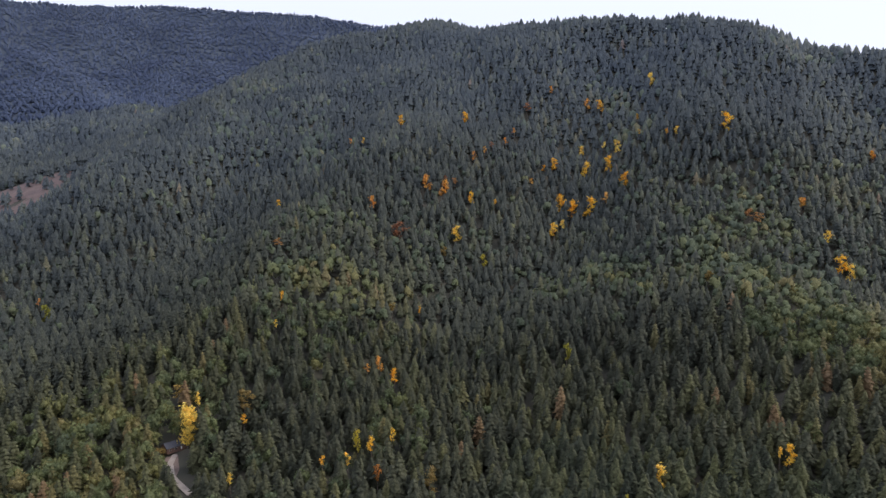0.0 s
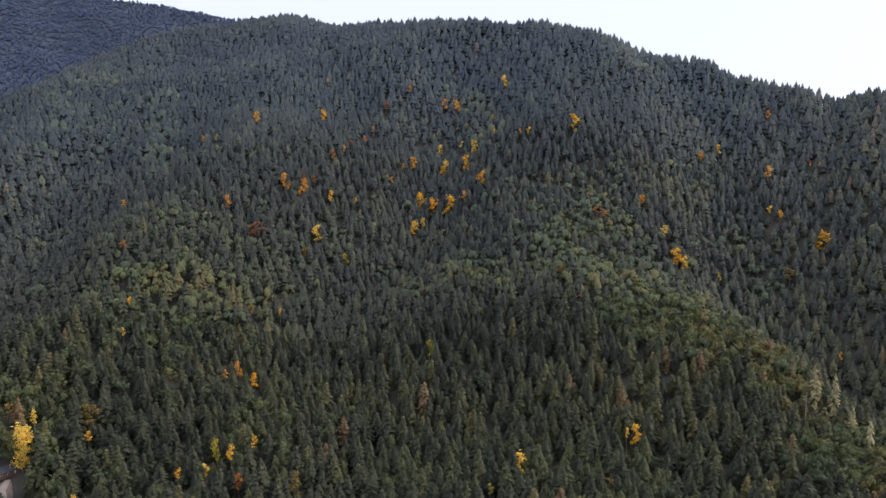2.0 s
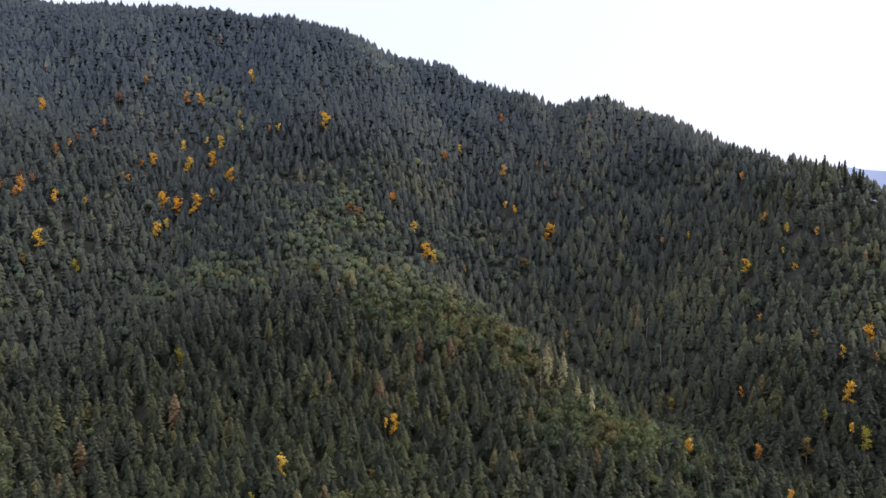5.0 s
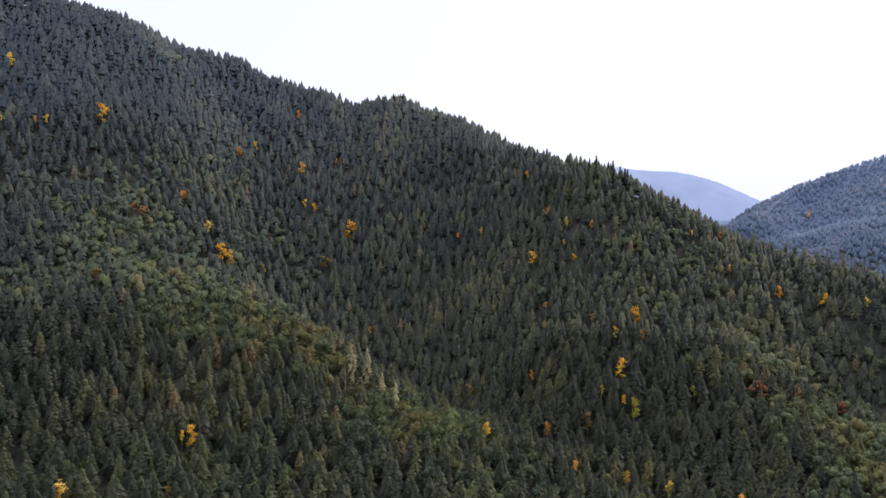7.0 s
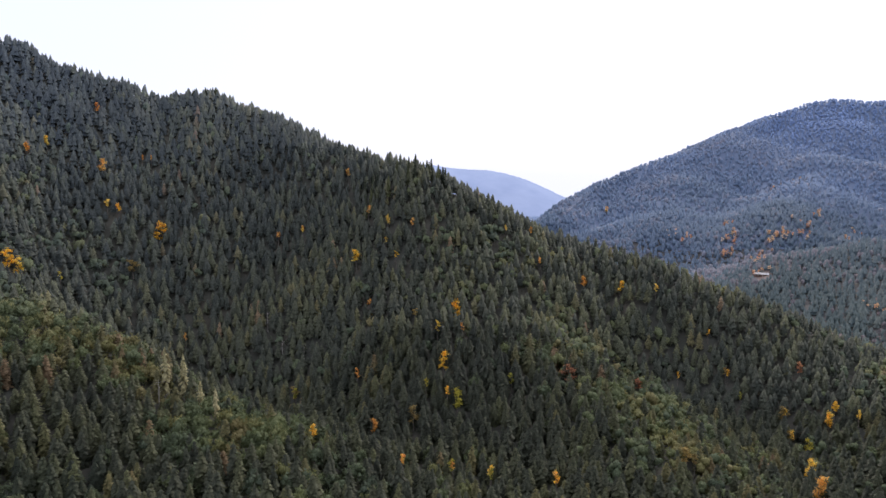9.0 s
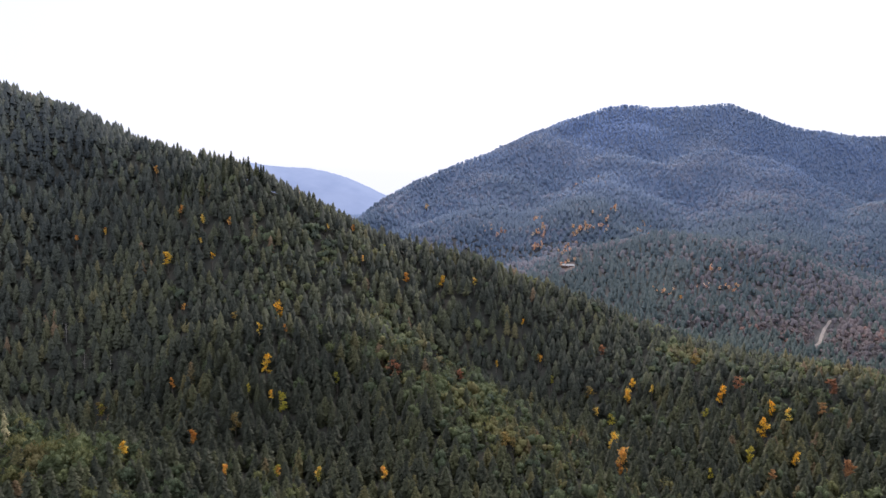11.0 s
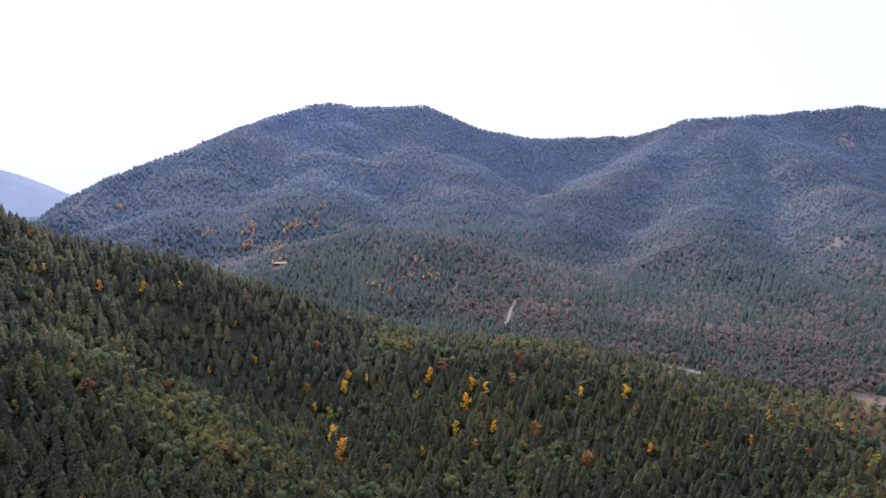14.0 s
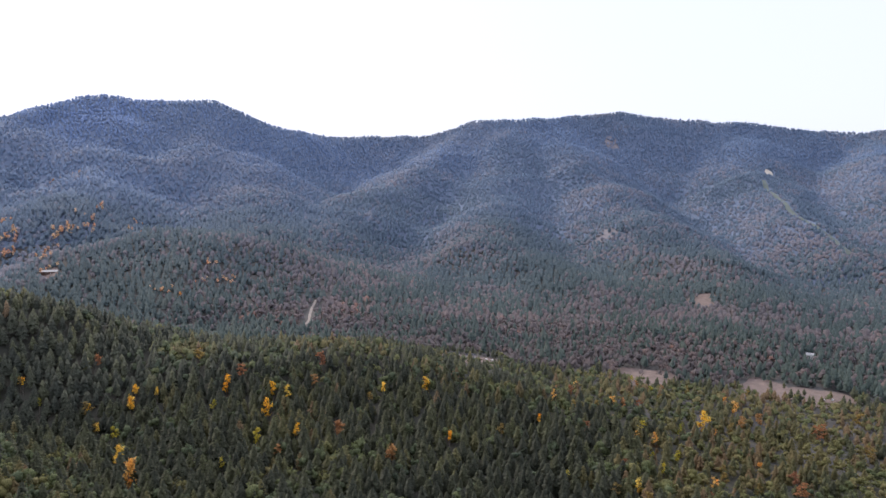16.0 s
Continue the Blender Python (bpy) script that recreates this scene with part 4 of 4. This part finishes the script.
for b, d, tall, share, bare in SPARSE_FIRS:
    x, y = plan(b, d)
    if bare:
        tree("dead_tree", x, y, tall, random.choice(SNAGS), None, 0, 0, 0, "bleached bare dead trunk above the forest", "dead tree", "dead trees on the spur")
    else:
        tree("fir_tree", x, y, tall, random.choice(SNAGS), random.choice(LICHEN_CROWNS), tall * (1 - share), tall * share, tall * 0.115,
             "tall sparse fir with pale lichen-grey boughs", "tree", "sparse firs on the spur")

# tall firs on the eastern shoulder, and thin ones with sky between their trunks on the saddle
for k in range(22):
    b, d = random.uniform(54.6, 61.2), random.uniform(985, 1030)
    x, y = plan(b, d)
    tall = random.uniform(29, 38)
    tree("fir_tree", x, y, tall, random.choice(TRUNKS), random.choice(FIR_CROWNS), 0.2 * tall, 0.8 * tall, 0.13 * tall,
         "tall slender fir on the mountain shoulder", "tree", "tall firs on the shoulder")
for k in range(26):
    b = random.uniform(37.2, 43.6)
    d = np.interp(b, [36.7, 39.4, 42.9, 44], [1380, 1370, 1350, 1335]) + random.uniform(-6, 6)
    x, y = plan(b, d)
    tall = random.uniform(21, 30)
    tree("fir_tree", x, y, tall, random.choice(TRUNKS), random.choice(FIR_CROWNS), 0.42 * tall, 0.58 * tall, 0.13 * tall,
         "thin-stemmed fir on the saddle of the crest", "tree", "firs on the crest saddle")


# ---------------------------------------------------------------- buildings and vehicles
def part(name, bm, mat, parent, label=""):
    me = bpy.data.meshes.new(name)
    bm.to_mesh(me)
    bm.free()
    me.materials.append(mat)
    ob = new(name, me)
    ob.parent = parent
    return tagged(ob, label) if label else ob


def box(x0, y0, z0, x1, y1, z1, bevel=0.0):
    bm = bmesh.new()
    bmesh.ops.create_cube(bm, size=1, matrix=Matrix.LocRotScale(((x0 + x1) / 2, (y0 + y1) / 2, (z0 + z1) / 2), None, (x1 - x0, y1 - y0, z1 - z0)))
    if bevel:
        bmesh.ops.bevel(bm, geom=bm.edges[:], offset=bevel, segments=2, affect="EDGES")
    return bm


def gable(length, depth, eave, rise, over, thick):
    """Two sloping roof slabs meeting at a ridge."""
    bm = bmesh.new()
    l, d = length / 2 + over, depth / 2 + over
    drop = rise * over / (depth / 2)
    prof = [(-d, eave - drop), (0, eave + rise), (d, eave - drop), (d, eave - drop - thick), (0, eave + rise - thick), (-d, eave - drop - thick)]
    ends = [[bm.verts.new((x, y, z)) for y, z in prof] for x in (-l, l)]
    n = len(prof)
    for k in range(n):
        bm.faces.new((ends[0][k], ends[0][(k + 1) % n], ends[1][(k + 1) % n], ends[1][k]))
    for e in ends:
        bm.faces.new((e[0], e[1], e[4], e[5]))
        bm.faces.new((e[1], e[2], e[3], e[4]))
    bmesh.ops.recalc_face_normals(bm, faces=bm.faces[:])
    return bm


def walls(length, depth, eave, rise):
    """A gabled shell standing a little into the ground."""
    bm = bmesh.new()
    l, d = length / 2, depth / 2
    prof = [(-d, -1.5), (d, -1.5), (d, eave), (0, eave + rise - 0.1), (-d, eave)]
    ends = [[bm.verts.new((x, y, z)) for y, z in prof] for x in (-l, l)]
    for k in range(5):
        bm.faces.new((ends[0][k], ends[0][(k + 1) % 5], ends[1][(k + 1) % 5], ends[1][k]))
    for e in ends:
        bm.faces.new(e)
    bmesh.ops.recalc_face_normals(bm, faces=bm.faces[:])
    return bm


def house(name, bearing, distance, turn, length, depth, eave, rise, wall_mat, roof_mat, label, windows=3, chimney=False, vent=False):
    x, y = plan(bearing, distance)
    z = float(sheet_height(np.array([x]), np.array([y]))[0]) + 0.6
    h = tagged(empty(name, x, y, z, turn), label, "house" if name == "house" else name.replace("_", " "))
    part("wall", walls(length, depth, eave, rise), wall_mat, h)
    roof = part("roof", gable(length, depth, eave + 0.06, rise, 0.5, 0.18), roof_mat, h)
    part("ridge_cap", box(-length / 2 - 0.5, -0.14, eave + rise + 0.03, length / 2 + 0.5, 0.14, eave + rise + 0.13), roof_mat, roof)
    if chimney:
        part("chimney", box(length * 0.2, 0.8, eave + 0.3, length * 0.2 + 0.8, 1.6, eave + rise + 0.9, 0.04), surface("chimney_brick", (0.36, 0.2, 0.15), (0.25, 0.13, 0.1), 0.6), roof)
    if vent:
        part("skylight", box(length * 0.22, -depth * 0.36, eave + rise * 0.36, length * 0.22 + 2.6, -depth * 0.2, eave + rise * 0.36 + 0.9, 0.05), WHITEBOARD, roof, "white-framed roof skylight")
    for side in (-1, 1):
        yw = side * (depth / 2 + 0.03)
        for k in range(windows):
            cx = -length / 2 + length * (k + 0.5) / windows
            if side < 0 and k == windows // 2:
                d = part("door", box(cx - 0.5, yw - 0.04, 0.0, cx + 0.5, yw + 0.04, 2.05), REDBOARD if wall_mat is WHITEBOARD else WHITEBOARD, h)
                part("handle", box(cx + 0.34, yw - 0.1, 1.0, cx + 0.42, yw - 0.04, 1.06), TIN, d)
                continue
            w = part("window", box(cx - 0.75, yw - 0.05, 0.85, cx + 0.75, yw + 0.05, 2.15), WHITEBOARD, h)
            part("pane", box(cx - 0.65, yw + side * 0.055 - 0.006, 0.95, cx + 0.65, yw + side * 0.055 + 0.006, 2.05), WINDOWGLASS, w)
    return h


def facing(bearing):
    """The turn that sets a building's long side towards the valley."""
    return -bearing


house("house", -21.15, 583, facing(-21) + 28, 19, 9.5, 3.2, 3.0, REDBOARD, SHINGLE, "dark-roofed brown house beside yellow trees", 4, True, True)
house("barn", 85.27, 1438, facing(85) - 8, 26, 10, 3.6, 2.6, REDBOARD, TIN, "long barn with pale metal roof in a clearing", 6)
house("shed", 115.55, 897, facing(115), 9, 6, 3.2, 1.4, WHITEBOARD, SHINGLE, "white-walled shed with dark roof by a field", 2)
house("shed", 116.75, 897, facing(117), 12, 6, 3.2, 1.4, WHITEBOARD, SHINGLE, "long white-walled shed with dark roof by a field", 3)
house("house", 142.16, 1080, facing(142), 9, 8, 5.0, 2.2, WHITEBOARD, TIN, "small white house among valley trees", 2)


def car(bearing, distance, turn):
    x, y = plan(bearing, distance)
    z = float(sheet_height(np.array([x]), np.array([y]))[0]) + 0.6
    c = tagged(empty("parked_car", x, y, z, turn), "white car parked beside a valley field", "car", "cars by the fields")
    part("body", box(-2.2, -0.9, 0.35, 2.2, 0.9, 0.95, 0.12), WHITEBOARD, c)
    cabin = part("cabin", box(-1.3, -0.78, 0.95, 1.0, 0.78, 1.5, 0.18), WHITEBOARD, c)
    part("windscreen", box(0.85, -0.65, 1.02, 1.02, 0.65, 1.38, 0.02), WINDOWGLASS, cabin)
    for sx in (-1.35, 1.35):
        for sy in (-0.82, 0.82):
            bm = bmesh.new()
            bmesh.ops.create_cone(bm, cap_ends=True, segments=16, radius1=0.34, radius2=0.34, depth=0.22, matrix=pose(sx, sy, 0.34, 90, 0, 0))
            wheel = part("wheel", bm, RUBBER, c)
            bm = bmesh.new()
            bmesh.ops.create_cone(bm, cap_ends=True, segments=12, radius1=0.2, radius2=0.2, depth=0.25, matrix=pose(sx, sy, 0.34, 90, 0, 0))
            part("rim", bm, TIN, wheel)


for b, d, turn in ((118.0, 893, 20), (118.5, 894, 75), (119.1, 893, 10), (143.2, 880, 40), (143.8, 884, 100)):
    car(b, d, turn)
